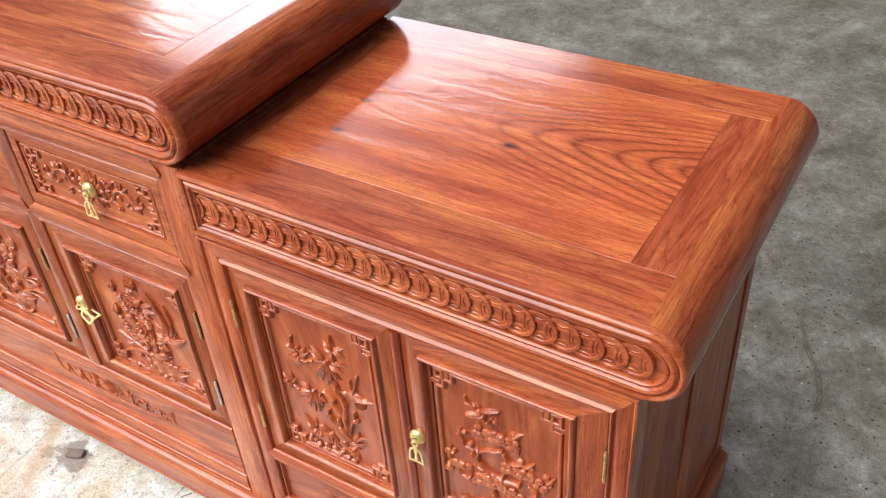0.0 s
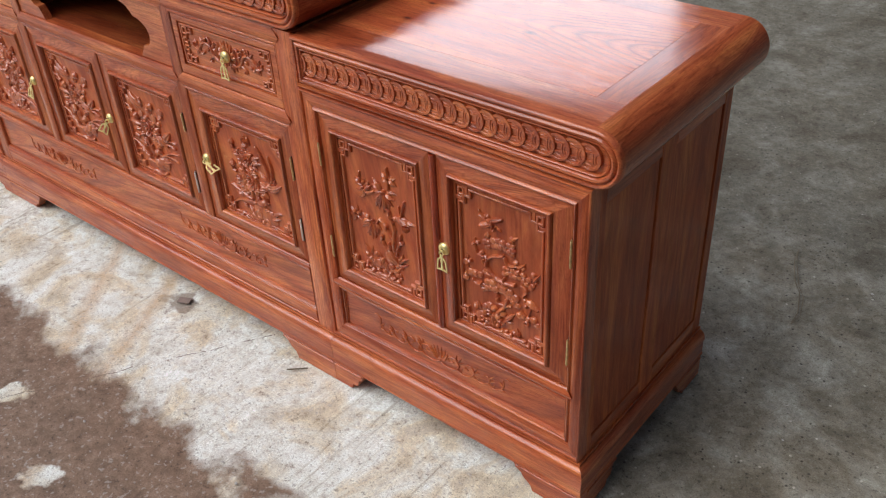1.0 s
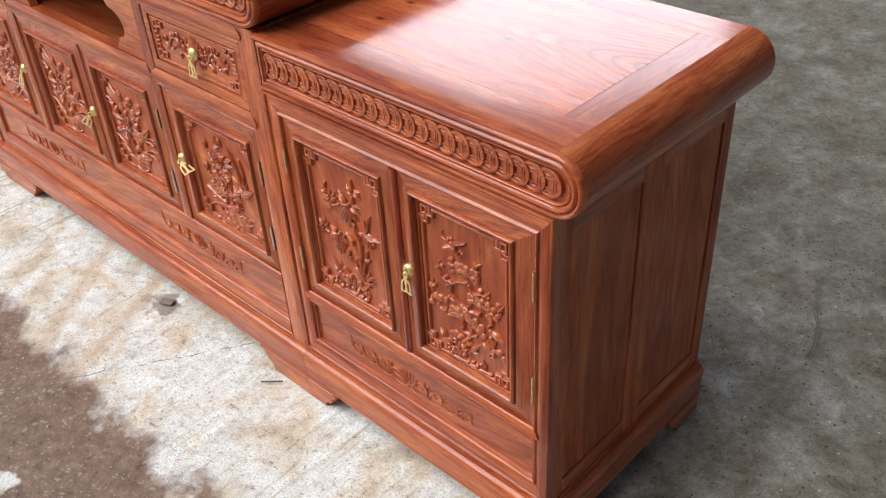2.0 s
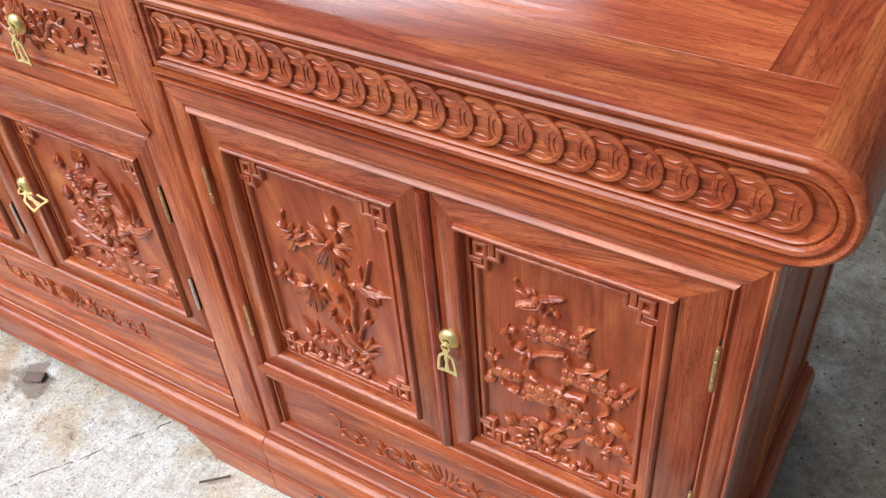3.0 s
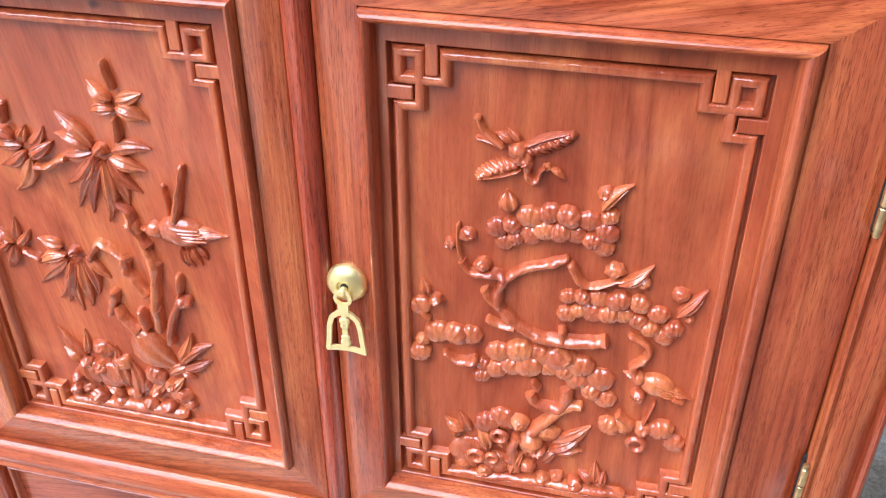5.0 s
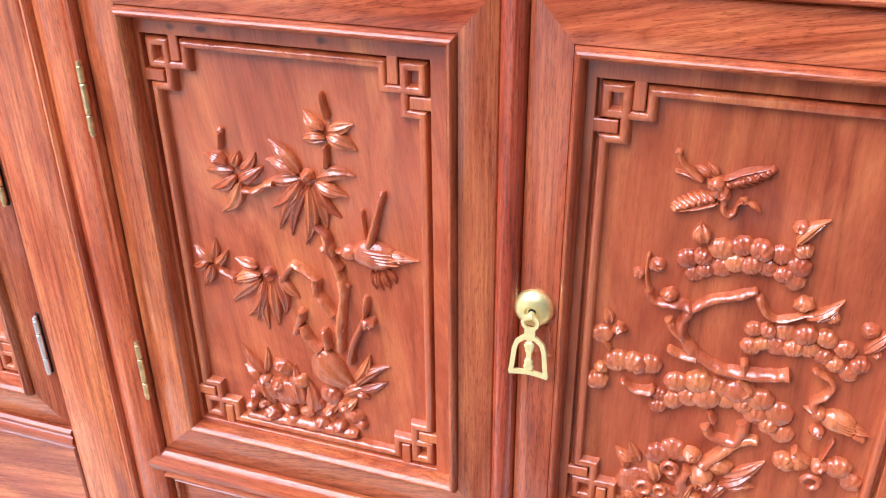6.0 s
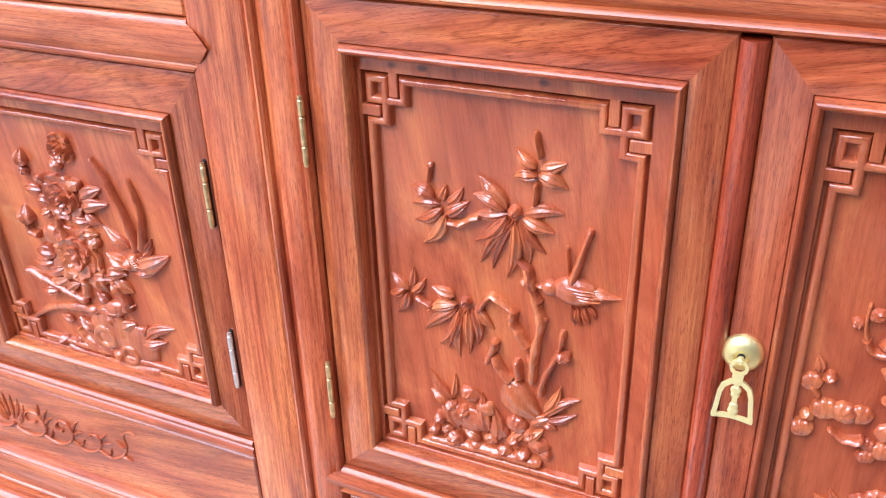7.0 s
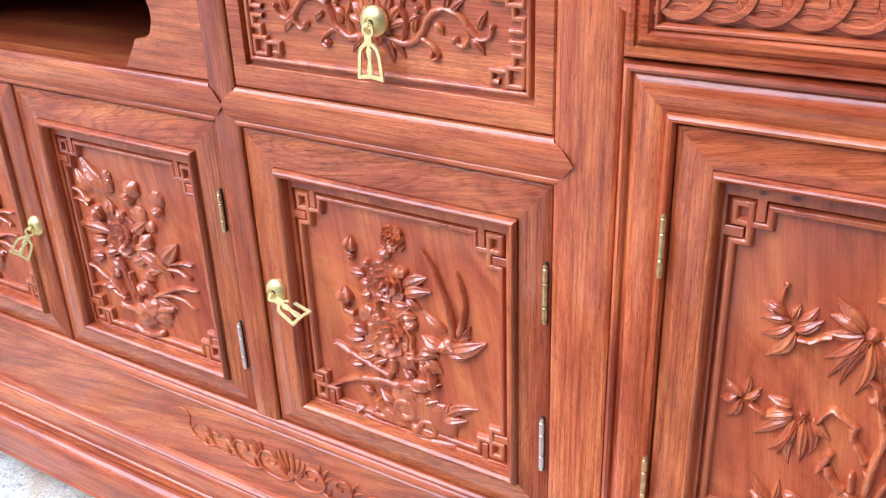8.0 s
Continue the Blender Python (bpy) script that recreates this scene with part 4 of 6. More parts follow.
# ---- carvings: strokes in millimetres from the lower corner of the sunk field ----
def strokes(parent, field, y, flip):
    """The carver's strokes: leaf, boss, ribbed boss, ring, flower and stem, each a piece of its own on the panel."""
    x0, x1, z0, z1 = field
    w = x1 - x0
    count = [0]

    def at(u, v):
        return (x0 + (w - u / 1000 if flip else u / 1000), z0 + v / 1000)

    def lift():
        count[0] += 1
        return 1.0 + 0.22 * math.sin(count[0] * 2.4)

    def put(name, bm):
        part(name, bm, WCARVE, parent, "", 48)

    def lf(u0, v0, u1, v1, wide):
        (a, b), (c, d) = at(u0, v0), at(u1, v1)
        bm = bmesh.new()
        leaf(bm, a, b, c, d, wide * 0.00158, y, min(0.0080, 0.0036 + 0.00040 * wide) * lift(), 0.11 * math.sin(count[0] * 1.7))
        put("carved_leaf", bm)

    def kb(u, v, r):
        bm = bmesh.new()
        rock(bm, *at(u, v), r * 0.00088, y, min(0.0062, 0.0018 + 0.00080 * r) * lift(), count[0])
        put("carved_boss", bm)

    def rb(u, v, r):
        bm = bmesh.new()
        knob(bm, *at(u, v), r * 0.00116, y, min(0.0047, 0.0023 + 0.00042 * r) * lift(), 0.88, 0.5 * math.sin(count[0] * 2.1), 20)
        put("carved_needle_tuft", bm)

    def rg(u, v, r):
        bm = bmesh.new()
        loop(bm, *at(u, v), r / 1000, y - 0.0044, r / 2400, 0.0022, 0.9)
        put("carved_ring", bm)

    def fl(u, v, r):
        bm = bmesh.new()
        cx, cz = at(u, v)
        R = r / 1000
        for n, f, g, wide, h in ((7, 0.30, 1.0, 0.90, 0.0044), (6, 0.15, 0.72, 0.74, 0.0060), (4, 0.04, 0.42, 0.50, 0.0074)):
            for i in range(n):
                a = 2 * math.pi * (i + 0.31 * n) / n
                petal(bm, cx, cz, a, R * f, R * g * (1.0 + 0.10 * math.sin(3.3 * i + n)), R * wide, y, h * lift(), i + n + r)
        knob(bm, cx, cz, R * 0.16, y, 0.0078)
        put("carved_flower", bm)

    def bd(u0, v0, u1, v1, r):
        (a, b), (c, d) = at(u0, v0), at(u1, v1)
        bm = bmesh.new()
        bird(bm, a, b, c, d, r / 1000, y, 0.0060, 4 if r > 4.2 else 0)
        put("carved_bird", bm)

    def st(r0, r1, *pts):
        bm = bmesh.new()
        limb(bm, [at(*p) for p in pts], r0 * 0.00096, r1 * 0.00092, y, min(0.0062, 0.0024 + 0.0014 * max(r0, r1)), 8, 7)
        put("carved_stem", bm)

    def wg(u0, v0, u1, v1, long, side):
        # a spread wing: a leading edge and a comb of feathers behind it
        (a, b), (c, d) = at(u0, v0), at(u1, v1)
        if flip:
            side = -side
        lead, bm = Vector((c - a, d - b)), bmesh.new()
        back = Vector((lead.y, -lead.x)).normalized() * side
        n = 8
        for i in range(n):
            k = 0.10 + 0.84 * i / (n - 1)
            p = Vector((a, b)) + lead * k
            q = p + (back * 0.62 + lead.normalized() * (0.35 + 0.6 * k)) * long * 0.0012 * (1.0 - 0.80 * k * k)
            leaf(bm, p.x, p.y, q.x, q.y, 0.0040, y, 0.0040 + 0.0005 * (i % 2), 0.0, False)
        mid = back * long * 0.00030
        leaf(bm, a + mid.x, b + mid.y, c, d, long * 0.00090, y, 0.0034, 0.0, False)
        for i in range(5):
            p = Vector((a, b)) + lead * (0.06 + 0.15 * i) + back * 0.0010
            q = p + (back * 0.75 + lead.normalized() * 0.45) * long * 0.00056 * (1.0 - 0.09 * i)
            leaf(bm, p.x, p.y, q.x, q.y, 0.0036, y - 0.0016, 0.0036, 0.0, False)
        limb(bm, [(a, b), (a + lead.x * 0.5 - back.x * 0.0008, b + lead.y * 0.5 - back.y * 0.0008), (c, d)], 0.0014, 0.0008, y, 0.0048)
        tie(bm)
        put("carved_wing", bm)

    return lf, kb, rb, rg, fl, st, bd, wg


def carve_bamboo(parent, field, y, flip=False):
    lf, kb, rb, rg, fl, st, bd, wg = strokes(parent, field, y, flip)
    st(1.5, 2.0, (100.4, 232.4), (103.7, 217.7))
    lf(101.4, 212.2, 89.7, 221.4, 4.7)
    lf(103.6, 211.8, 117.6, 216.6, 4.9)
    lf(102.0, 207.8, 87.9, 204.8, 4.9)
    lf(102.8, 208.7, 118.9, 202.4, 6.1)
    st(2.1, 2.1, (101.9, 204.1), (101.1, 190.2))
    kb(39.0, 204.1, 2.4)
    st(1.3, 1.6, (39.0, 203.6), (37.7, 193.2))
    lf(41.1, 184.9, 26.6, 189.6, 4.9)
    lf(44.2, 181.3, 26.4, 178.6, 4.9)
    lf(45.6, 178.3, 28.4, 168.1, 5.0)
    lf(45.1, 183.1, 48.3, 192.8, 4.1)
    lf(48.3, 182.0, 58.5, 193.1, 4.4)
    lf(47.8, 175.4, 62.3, 185.5, 5.0)
    lf(47.8, 174.6, 32.9, 153.7, 5.9)
    st(2.4, 2.4, (49.1, 169.9), (57.4, 171.3), (64.2, 175.6), (69.1, 177.2))
    lf(85.3, 185.4, 67.3, 202.5, 6.2)
    lf(83.7, 184.4, 65.1, 190.9, 5.2)
    lf(85.2, 182.2, 64.3, 178.1, 5.2)
    lf(85.1, 180.6, 65.8, 162.0, 5.6)
    lf(86.9, 178.5, 69.1, 148.3, 5.0)
    lf(88.4, 178.0, 76.4, 145.4, 4.7)
    lf(90.0, 178.3, 85.2, 141.6, 5.2)
    lf(92.0, 178.6, 98.4, 152.9, 5.2)
    lf(92.9, 180.3, 107.9, 161.2, 4.7)
    lf(94.5, 181.4, 112.4, 174.9, 5.4)
    lf(95.3, 183.9, 117.3, 187.4, 5.6)
    kb(89.6, 184.5, 4.7)
    st(2.0, 2.8, (90.8, 163.0), (92.1, 155.0), (98.3, 149.5), (99.6, 139.6), (105.8, 129.0))
    st(2.0, 2.6, (132.9, 181.5), (128.5, 164.9), (123.2, 146.0))
    st(0.9, 1.1, (120.2, 167.5), (121.1, 158.7), (121.7, 150.7))
    kb(120.2, 167.5, 1.6)
    lf(21.7, 119.2, 10.3, 128.4, 4.7)
    lf(19.7, 119.9, 7.8, 114.3, 4.3)
    lf(22.8, 120.5, 25.3, 135.4, 3.7)
    lf(23.7, 118.6, 33.1, 128.7, 3.7)
    lf(21.5, 117.1, 13.7, 101.2, 5.0)
    st(2.1, 2.1, (26.4, 115.4), (38.3, 111.1))
    lf(52.0, 121.2, 37.3, 124.4, 5.8)
    lf(53.6, 116.4, 33.9, 107.0, 4.9)
    lf(53.4, 113.2, 31.7, 93.6, 5.5)
    lf(55.3, 112.6, 41.3, 84.8, 4.9)
    lf(56.9, 111.9, 47.3, 82.9, 4.2)
    lf(58.3, 112.2, 54.7, 77.6, 4.9)
    lf(60.9, 113.8, 61.5, 82.3, 4.5)
    lf(63.4, 115.3, 66.9, 90.7, 4.5)
    lf(65.4, 116.8, 77.4, 103.8, 4.8)
    kb(59.3, 119.6, 4.1)
    st(2.1, 2.9, (67.2, 114.1), (74.6, 126.8), (81.1, 125.2), (90.4, 120.0))
    st(3.4, 3.4, (90.1, 122.0), (88.6, 113.5), (92.8, 106.2), (98.2, 95.9))
    st(2.8, 3.4, (96.8, 151.8), (99.3, 141.7), (103.6, 126.8), (106.1, 115.3), (102.9, 93.8), (101.5, 71.9))
    kb(106.2, 118.3, 4.9)
    kb(101.8, 88.2, 4.7)
    kb(96.6, 141.2, 4.0)
    kb(89.6, 118.8, 3.6)
    st(3.1, 3.1, (92.2, 87.0), (93.7, 72.1))
    st(2.1, 3.1, (119.9, 114.3), (118.0, 99.4), (110.3, 80.6), (107.2, 64.5))
    kb(120.7, 97.0, 5.4)
    bd(111.1, 140.9, 151.6, 142.0, 9.1)
    lf(123.9, 131.1, 126.0, 119.2, 2.7)
    lf(127.1, 131.3, 130.3, 119.6, 2.6)
    lf(130.3, 132.0, 134.6, 121.5, 2.6)
    lf(133.4, 133.4, 138.1, 125.0, 2.6)
    rb(50.2, 33.1, 8.9)
    rb(62.8, 31.8, 9.7)
    kb(60.7, 51.2, 7.7)
    kb(40.3, 28.0, 5.2)
    kb(71.7, 43.7, 7.2)
    lf(84.8, 70.3, 109.0, 45.1, 14.1)
    st(3.2, 3.8, (77.5, 85.7), (81.2, 77.8), (88.8, 69.8))
    st(3.3, 2.5, (79.0, 97.8), (75.7, 87.4), (72.3, 78.9))
    rb(92.8, 37.8, 6.7)
    kb(106.5, 25.2, 8.5)
    kb(97.3, 15.2, 6.0)
    kb(84.9, 14.0, 6.0)
    kb(64.9, 11.7, 6.2)
    kb(51.1, 13.9, 6.7)
    rb(80.3, 29.5, 6.9)
    kb(48.5, 39.8, 5.1)
    lf(109.9, 49.4, 131.9, 67.7, 4.7)
    lf(110.8, 46.3, 130.1, 56.1, 4.4)
    lf(109.9, 54.0, 119.7, 73.2, 4.7)
    lf(109.8, 43.7, 118.5, 40.4, 4.1)
    lf(48.9, 44.6, 33.3, 62.7, 4.3)
    lf(45.3, 38.9, 34.3, 47.8, 4.7)
    lf(48.9, 44.6, 51.2, 63.7, 3.2)
    lf(53.8, 22.0, 47.0, 48.8, 5.5)
    lf(72.9, 25.0, 69.1, 54.6, 6.1)
    lf(78.9, 19.5, 75.9, 47.1, 5.8)
    lf(57.5, 13.3, 42.9, 18.9, 5.2)
    lf(89.3, 22.5, 101.7, 35.6, 5.4)
    lf(97.5, 27.3, 109.7, 37.9, 4.9)
    kb(57.9, 37.6, 5.5)
    kb(75.8, 21.0, 5.6)
    kb(91.4, 25.5, 5.0)
    kb(101.7, 33.2, 5.3)
    kb(45.1, 19.5, 4.8)
    kb(36.2, 17.0, 4.8)
    kb(111.5, 19.5, 5.0)
    lf(68.3, 16.4, 55.9, 22.6, 4.8)
    rb(69.0, 31.1, 6.0)
    lf(101.8, 40.3, 117.6, 49.3, 4.8)
    st(3.4, 4.4, (31.1, 8.1), (53.0, 9.5), (74.3, 10.8), (109.3, 11.1))


CARVE["bamboo"] = carve_bamboo


def carve_pine(parent, field, y, flip=False):
    lf, kb, rb, rg, fl, st, bd, wg = strokes(parent, field, y, flip)
    st(1.8, 1.3, (52.2, 209.9), (43.0, 216.4), (39.6, 222.7))
    kb(39.6, 222.4, 2.1)
    st(1.6, 1.0, (52.2, 209.9), (45.0, 212.4), (38.8, 213.3))
    lf(58.1, 212.4, 52.9, 218.9, 3.3)
    lf(55.9, 212.7, 47.7, 216.5, 2.8)
    wg(60.5, 211.6, 80.8, 220.2, 10.0, 1)
    wg(60.0, 200.2, 41.5, 193.2, 10.5, 1)
    kb(58.0, 209.6, 5.6)
    kb(60.3, 206.0, 5.6)
    kb(62.0, 203.7, 3.7)
    st(2.1, 1.6, (62.7, 203.4), (62.6, 197.6), (65.0, 194.6), (67.6, 196.2), (68.5, 200.1), (71.0, 202.8))
    kb(71.0, 202.0, 2.6)
    lf(72.7, 202.1, 80.0, 196.6, 1.8)
    lf(55.9, 178.0, 53.7, 188.5, 6.1)
    rb(49.9, 168.1, 5.3)
    rb(56.9, 170.5, 4.5)
    rb(65.0, 175.9, 6.0)
    rb(74.0, 179.2, 5.4)
    rb(82.6, 178.5, 5.7)
    rb(91.8, 177.5, 5.2)
    rb(100.7, 181.2, 4.1)
    rb(100.1, 172.9, 5.5)
    rb(53.7, 160.7, 4.4)
    rb(58.9, 164.0, 4.0)
    rb(65.6, 166.4, 5.4)
    rb(71.9, 170.0, 5.3)
    rb(79.1, 170.1, 5.3)
    rb(86.3, 169.6, 4.9)
    rb(94.1, 167.5, 4.6)
    rb(99.5, 164.6, 4.9)
    kb(97.9, 192.9, 4.5)
    lf(96.6, 184.0, 109.3, 198.5, 3.8)
    kb(36.0, 162.5, 5.0)
    kb(27.7, 156.6, 3.8)
    st(1.2, 1.6, (31.6, 168.5), (31.4, 158.0), (32.7, 150.5), (35.0, 145.3))
    st(2.3, 3.2, (32.9, 148.3), (37.6, 141.8), (49.1, 142.5), (55.4, 140.4))
    kb(43.6, 147.2, 4.9)
    st(2.5, 4.0, (84.3, 156.7), (76.2, 152.5), (64.5, 147.8), (55.4, 140.4), (51.5, 131.5), (52.8, 123.3), (61.5, 114.0), (72.7, 108.3), (83.4, 108.0), (95.7, 109.1), (106.7, 112.1))
    st(2.3, 3.1, (44.2, 133.5), (48.1, 126.8), (52.8, 123.3))
    st(2.0, 3.2, (46.0, 115.7), (52.5, 112.5), (61.6, 112.9))
    st(2.3, 2.7, (83.5, 116.7), (84.8, 108.2))
    st(2.2, 1.6, (84.5, 154.7), (89.5, 145.5), (95.7, 142.5), (105.3, 146.9), (113.3, 149.5))
    kb(105.5, 152.9, 5.5)
    lf(107.9, 145.9, 122.7, 158.3, 3.9)
    kb(119.2, 148.0, 4.1)
    rb(85.4, 134.8, 4.1)
    rb(92.2, 135.4, 4.1)
    rb(99.8, 136.0, 5.0)
    rb(109.0, 136.5, 5.7)
    rb(118.6, 136.0, 5.1)
    rb(127.9, 131.4, 4.9)
    rb(135.5, 124.4, 4.6)
    rb(131.4, 118.5, 4.7)
    rb(85.5, 124.8, 4.8)
    rb(90.4, 127.3, 3.8)
    rb(97.0, 127.3, 5.5)
    rb(104.9, 128.0, 5.0)
    rb(112.1, 128.4, 4.6)
    rb(118.7, 125.7, 4.6)
    rb(124.9, 122.6, 4.3)
    kb(136.7, 144.4, 5.0)
    lf(136.0, 132.3, 148.0, 148.9, 4.2)
    kb(141.9, 131.7, 2.9)
    rb(12.5, 116.8, 5.5)
    kb(20.8, 122.4, 4.4)
    lf(15.2, 123.7, 13.2, 133.0, 4.1)
    st(1.8, 1.8, (12.6, 114.6), (17.4, 108.8))
    rb(21.3, 101.6, 6.7)
    rb(30.7, 102.1, 6.4)
    rb(38.2, 102.3, 6.0)
    rb(11.9, 87.4, 5.8)
    kb(13.4, 95.7, 4.2)
    st(1.9, 2.7, (24.4, 90.8), (33.2, 85.5), (42.6, 88.4))
    rb(52.6, 94.7, 6.0)
    rb(63.4, 97.8, 6.7)
    rb(73.6, 96.3, 5.9)
    rb(84.4, 96.1, 7.8)
    rb(94.5, 93.5, 6.6)
    rb(45.6, 84.3, 4.4)
    rb(44.9, 78.3, 4.5)
    rb(52.2, 83.2, 5.7)
    rb(59.5, 86.9, 5.6)
    rb(68.6, 89.1, 7.2)
    rb(78.7, 89.4, 5.5)
    rb(86.9, 88.6, 5.1)
    rb(93.6, 84.2, 5.9)
    rb(104.2, 86.3, 7.4)
    rb(100.5, 78.7, 5.1)
    rb(108.1, 74.4, 5.5)
    st(2.6, 2.6, (81.8, 105.5), (88.7, 99.0), (86.4, 94.2))
    st(3.2, 3.8, (69.8, 71.4), (74.0, 65.2), (85.4, 63.9), (89.1, 74.1), (87.8, 78.5))
    st(2.7, 4.2, (97.9, 67.7), (89.0, 64.6), (78.7, 52.8), (71.8, 43.9))
    st(2.1, 2.5, (71.0, 81.0), (74.3, 74.7))
    st(1.7, 2.5, (115.4, 117.9), (125.5, 112.2), (125.4, 105.8), (119.5, 98.1), (122.0, 92.0))
    bd(122.9, 92.1, 149.1, 83.4, 6.7)
    st(1.2, 1.2, (132.5, 78.2), (130.8, 70.9), (128.4, 62.2))
    st(2.7, 1.6, (140.4, 84.3), (146.0, 80.9))
    kb(124.2, 81.1, 4.8)
    rb(111.8, 57.5, 5.7)
    rb(118.9, 58.5, 5.6)
    rb(137.5, 60.6, 6.3)
    rb(144.8, 52.7, 5.6)
    kb(128.8, 58.7, 5.8)
    rg(126.3, 49.8, 4.2)
    st(2.5, 2.5, (114.3, 67.5), (124.2, 60.1))
    lf(35.8, 37.4, 24.6, 43.9, 3.9)
    lf(39.2, 36.3, 32.4, 49.3, 4.6)
    lf(32.0, 31.4, 28.3, 39.6, 3.6)
    rb(48.4, 45.1, 6.9)
    rb(56.9, 49.4, 7.3)
    kb(65.6, 50.0, 5.7)
    rb(39.4, 21.4, 11.2)
    rb(53.7, 16.8, 7.4)
    rg(55.5, 39.1, 3.8)
    rg(42.8, 21.6, 4.0)
    rg(52.0, 22.2, 3.0)
    kb(72.3, 36.5, 8.5)
    st(3.2, 4.2, (66.9, 13.2), (62.0, 29.1), (66.2, 40.2))
    lf(83.6, 39.0, 102.9, 54.4, 5.5)
    lf(82.1, 33.6, 99.9, 47.1, 4.5)
    lf(86.1, 32.0, 100.1, 35.7, 4.5)
    kb(81.2, 45.5, 7.4)
    lf(49.3, 26.2, 42.6, 42.6, 5.4)
    lf(59.1, 28.4, 52.4, 42.2, 5.0)
    lf(71.0, 26.0, 77.2, 47.6, 5.7)
    kb(48.0, 10.1, 5.7)
    kb(62.5, 21.4, 5.5)
    kb(76.4, 32.4, 5.8)
    lf(79.1, 22.7, 87.8, 34.9, 4.6)
    kb(71.6, 18.3, 5.0)
    lf(43.8, 11.8, 33.3, 22.6, 4.8)
    kb(35.6, 12.5, 5.7)
    lf(62.1, 10.8, 68.9, 28.1, 4.7)
    st(2.6, 3.4, (29.7, 5.8), (60.2, 7.7), (89.9, 9.5), (124.6, 9.6))
    kb(80.0, 11.1, 5.3)
    kb(87.6, 14.2, 4.8)
    kb(97.5, 12.6, 6.1)
    lf(107.9, 13.9, 107.3, 29.3, 4.6)
    lf(107.0, 13.7, 98.6, 20.8, 4.2)
    lf(110.8, 14.6, 112.7, 23.3, 4.2)
    lf(108.1, 12.6, 114.3, 16.8, 3.9)


CARVE["pine"] = carve_pine


def carve_peony(parent, field, y, flip=False):
    lf, kb, rb, rg, fl, st, bd, wg = strokes(parent, field, y, flip)
    lf(52.1, 153.8, 51.5, 167.4, 8.1)
    kb(50.8, 150.1, 5.2)
    fl(91.7, 173.0, 11.4)
    kb(83.4, 159.6, 6.4)
    fl(82.1, 133.6, 18.7)
    kb(65.9, 147.2, 6.1)
    lf(64.1, 137.0, 44.6, 135.1, 6.2)
    lf(72.1, 129.9, 56.6, 128.9, 5.7)
    lf(99.4, 134.6, 120.3, 146.7, 7.8)
    lf(100.5, 128.7, 124.0, 135.4, 7.4)
    kb(97.8, 146.6, 7.0)
    lf(101.7, 124.0, 114.5, 118.4, 6.0)
    lf(44.3, 106.0, 41.0, 121.2, 10.6)
    st(3.2, 3.9, (41.7, 105.9), (42.7, 99.6), (52.2, 98.6))
    fl(84.1, 85.9, 25.9)
    rb(63.5, 100.8, 8.3)
    kb(104.8, 102.1, 6.7)
    kb(72.7, 98.9, 7.6)
    lf(63.6, 84.5, 42.0, 82.9, 8.1)
    lf(58.2, 76.3, 36.7, 73.1, 7.2)
    lf(67.4, 72.9, 47.0, 66.8, 6.6)
    lf(101.7, 74.8, 106.9, 60.8, 7.8)
    lf(116.6, 73.4, 131.6, 65.6, 9.2)
    lf(110.8, 77.6, 129.3, 80.8, 7.7)
    lf(95.3, 71.4, 113.6, 72.5, 7.4)
    st(3.1, 3.7, (74.1, 116.8), (75.1, 109.8), (79.0, 100.7))
    st(4.3, 5.6, (113.6, 72.5), (121.9, 60.1), (122.8, 48.3))
    st(3.1, 3.8, (25.8, 64.3), (46.8, 58.1), (65.8, 53.1), (84.4, 47.5))
    lf(50.0, 57.5, 70.0, 65.1, 7.4)
    lf(56.0, 51.5, 37.6, 49.0, 6.3)
    lf(65.7, 51.5, 79.2, 61.8, 5.7)
    st(3.9, 3.9, (85.8, 66.9), (84.7, 51.3))
    bd(133.4, 90.2, 149.3, 96.4, 7.7)
    lf(140.6, 89.5, 171.5, 104.4, 9.2)
    lf(137.6, 85.7, 160.3, 92.6, 5.6)
    st(3.5, 1.7, (143.8, 101.9), (139.6, 125.8), (129.0, 152.8), (117.2, 170.0))
    st(3.2, 1.4, (148.1, 104.5), (153.6, 129.5), (152.1, 145.3), (146.3, 159.2))
    lf(136.8, 104.1, 115.9, 117.1, 6.8)
    lf(133.4, 88.8, 114.2, 95.5, 7.9)
    lf(146.7, 102.7, 158.1, 114.9, 4.1)
    lf(148.0, 100.3, 158.5, 108.9, 3.6)
    kb(134.9, 90.7, 7.1)
    st(2.9, 5.0, (21.0, 19.5), (44.5, 33.6), (67.9, 39.6), (93.5, 41.7))
    bd(122.1, 51.1, 82.2, 38.0, 7.5)
    lf(63.6, 25.4, 50.6, 27.6, 5.9)
    rb(100.2, 24.5, 19.2)
    rg(95.8, 19.8, 8.7)
    rb(123.5, 16.9, 19.5)
    rg(117.3, 8.3, 7.3)
    st(4.8, 6.9, (66.4, 19.9), (75.4, 10.1), (94.1, 2.1))
    st(4.1, 5.4, (76.6, 26.6), (85.3, 13.6), (103.7, 4.0))
    lf(133.8, 25.9, 162.6, 41.3, 6.5)
    lf(132.2, 22.2, 153.6, 27.7, 6.0)
    lf(132.5, 28.5, 137.3, 38.5, 5.0)
    lf(108.3, 31.1, 99.8, 43.8, 7.1)
    lf(86.0, 23.4, 70.5, 30.9, 7.3)
    kb(81.5, 5.7, 8.9)
    kb(106.9, 5.1, 8.7)
    lf(114.4, 30.0, 126.8, 37.4, 7.1)
    lf(106.4, 52.1, 94.5, 57.4, 7.5)
    lf(119.0, 62.2, 110.5, 71.5, 6.8)
    kb(65.3, 6.5, 7.0)
    lf(75.0, 48.2, 66.2, 57.8, 6.7)
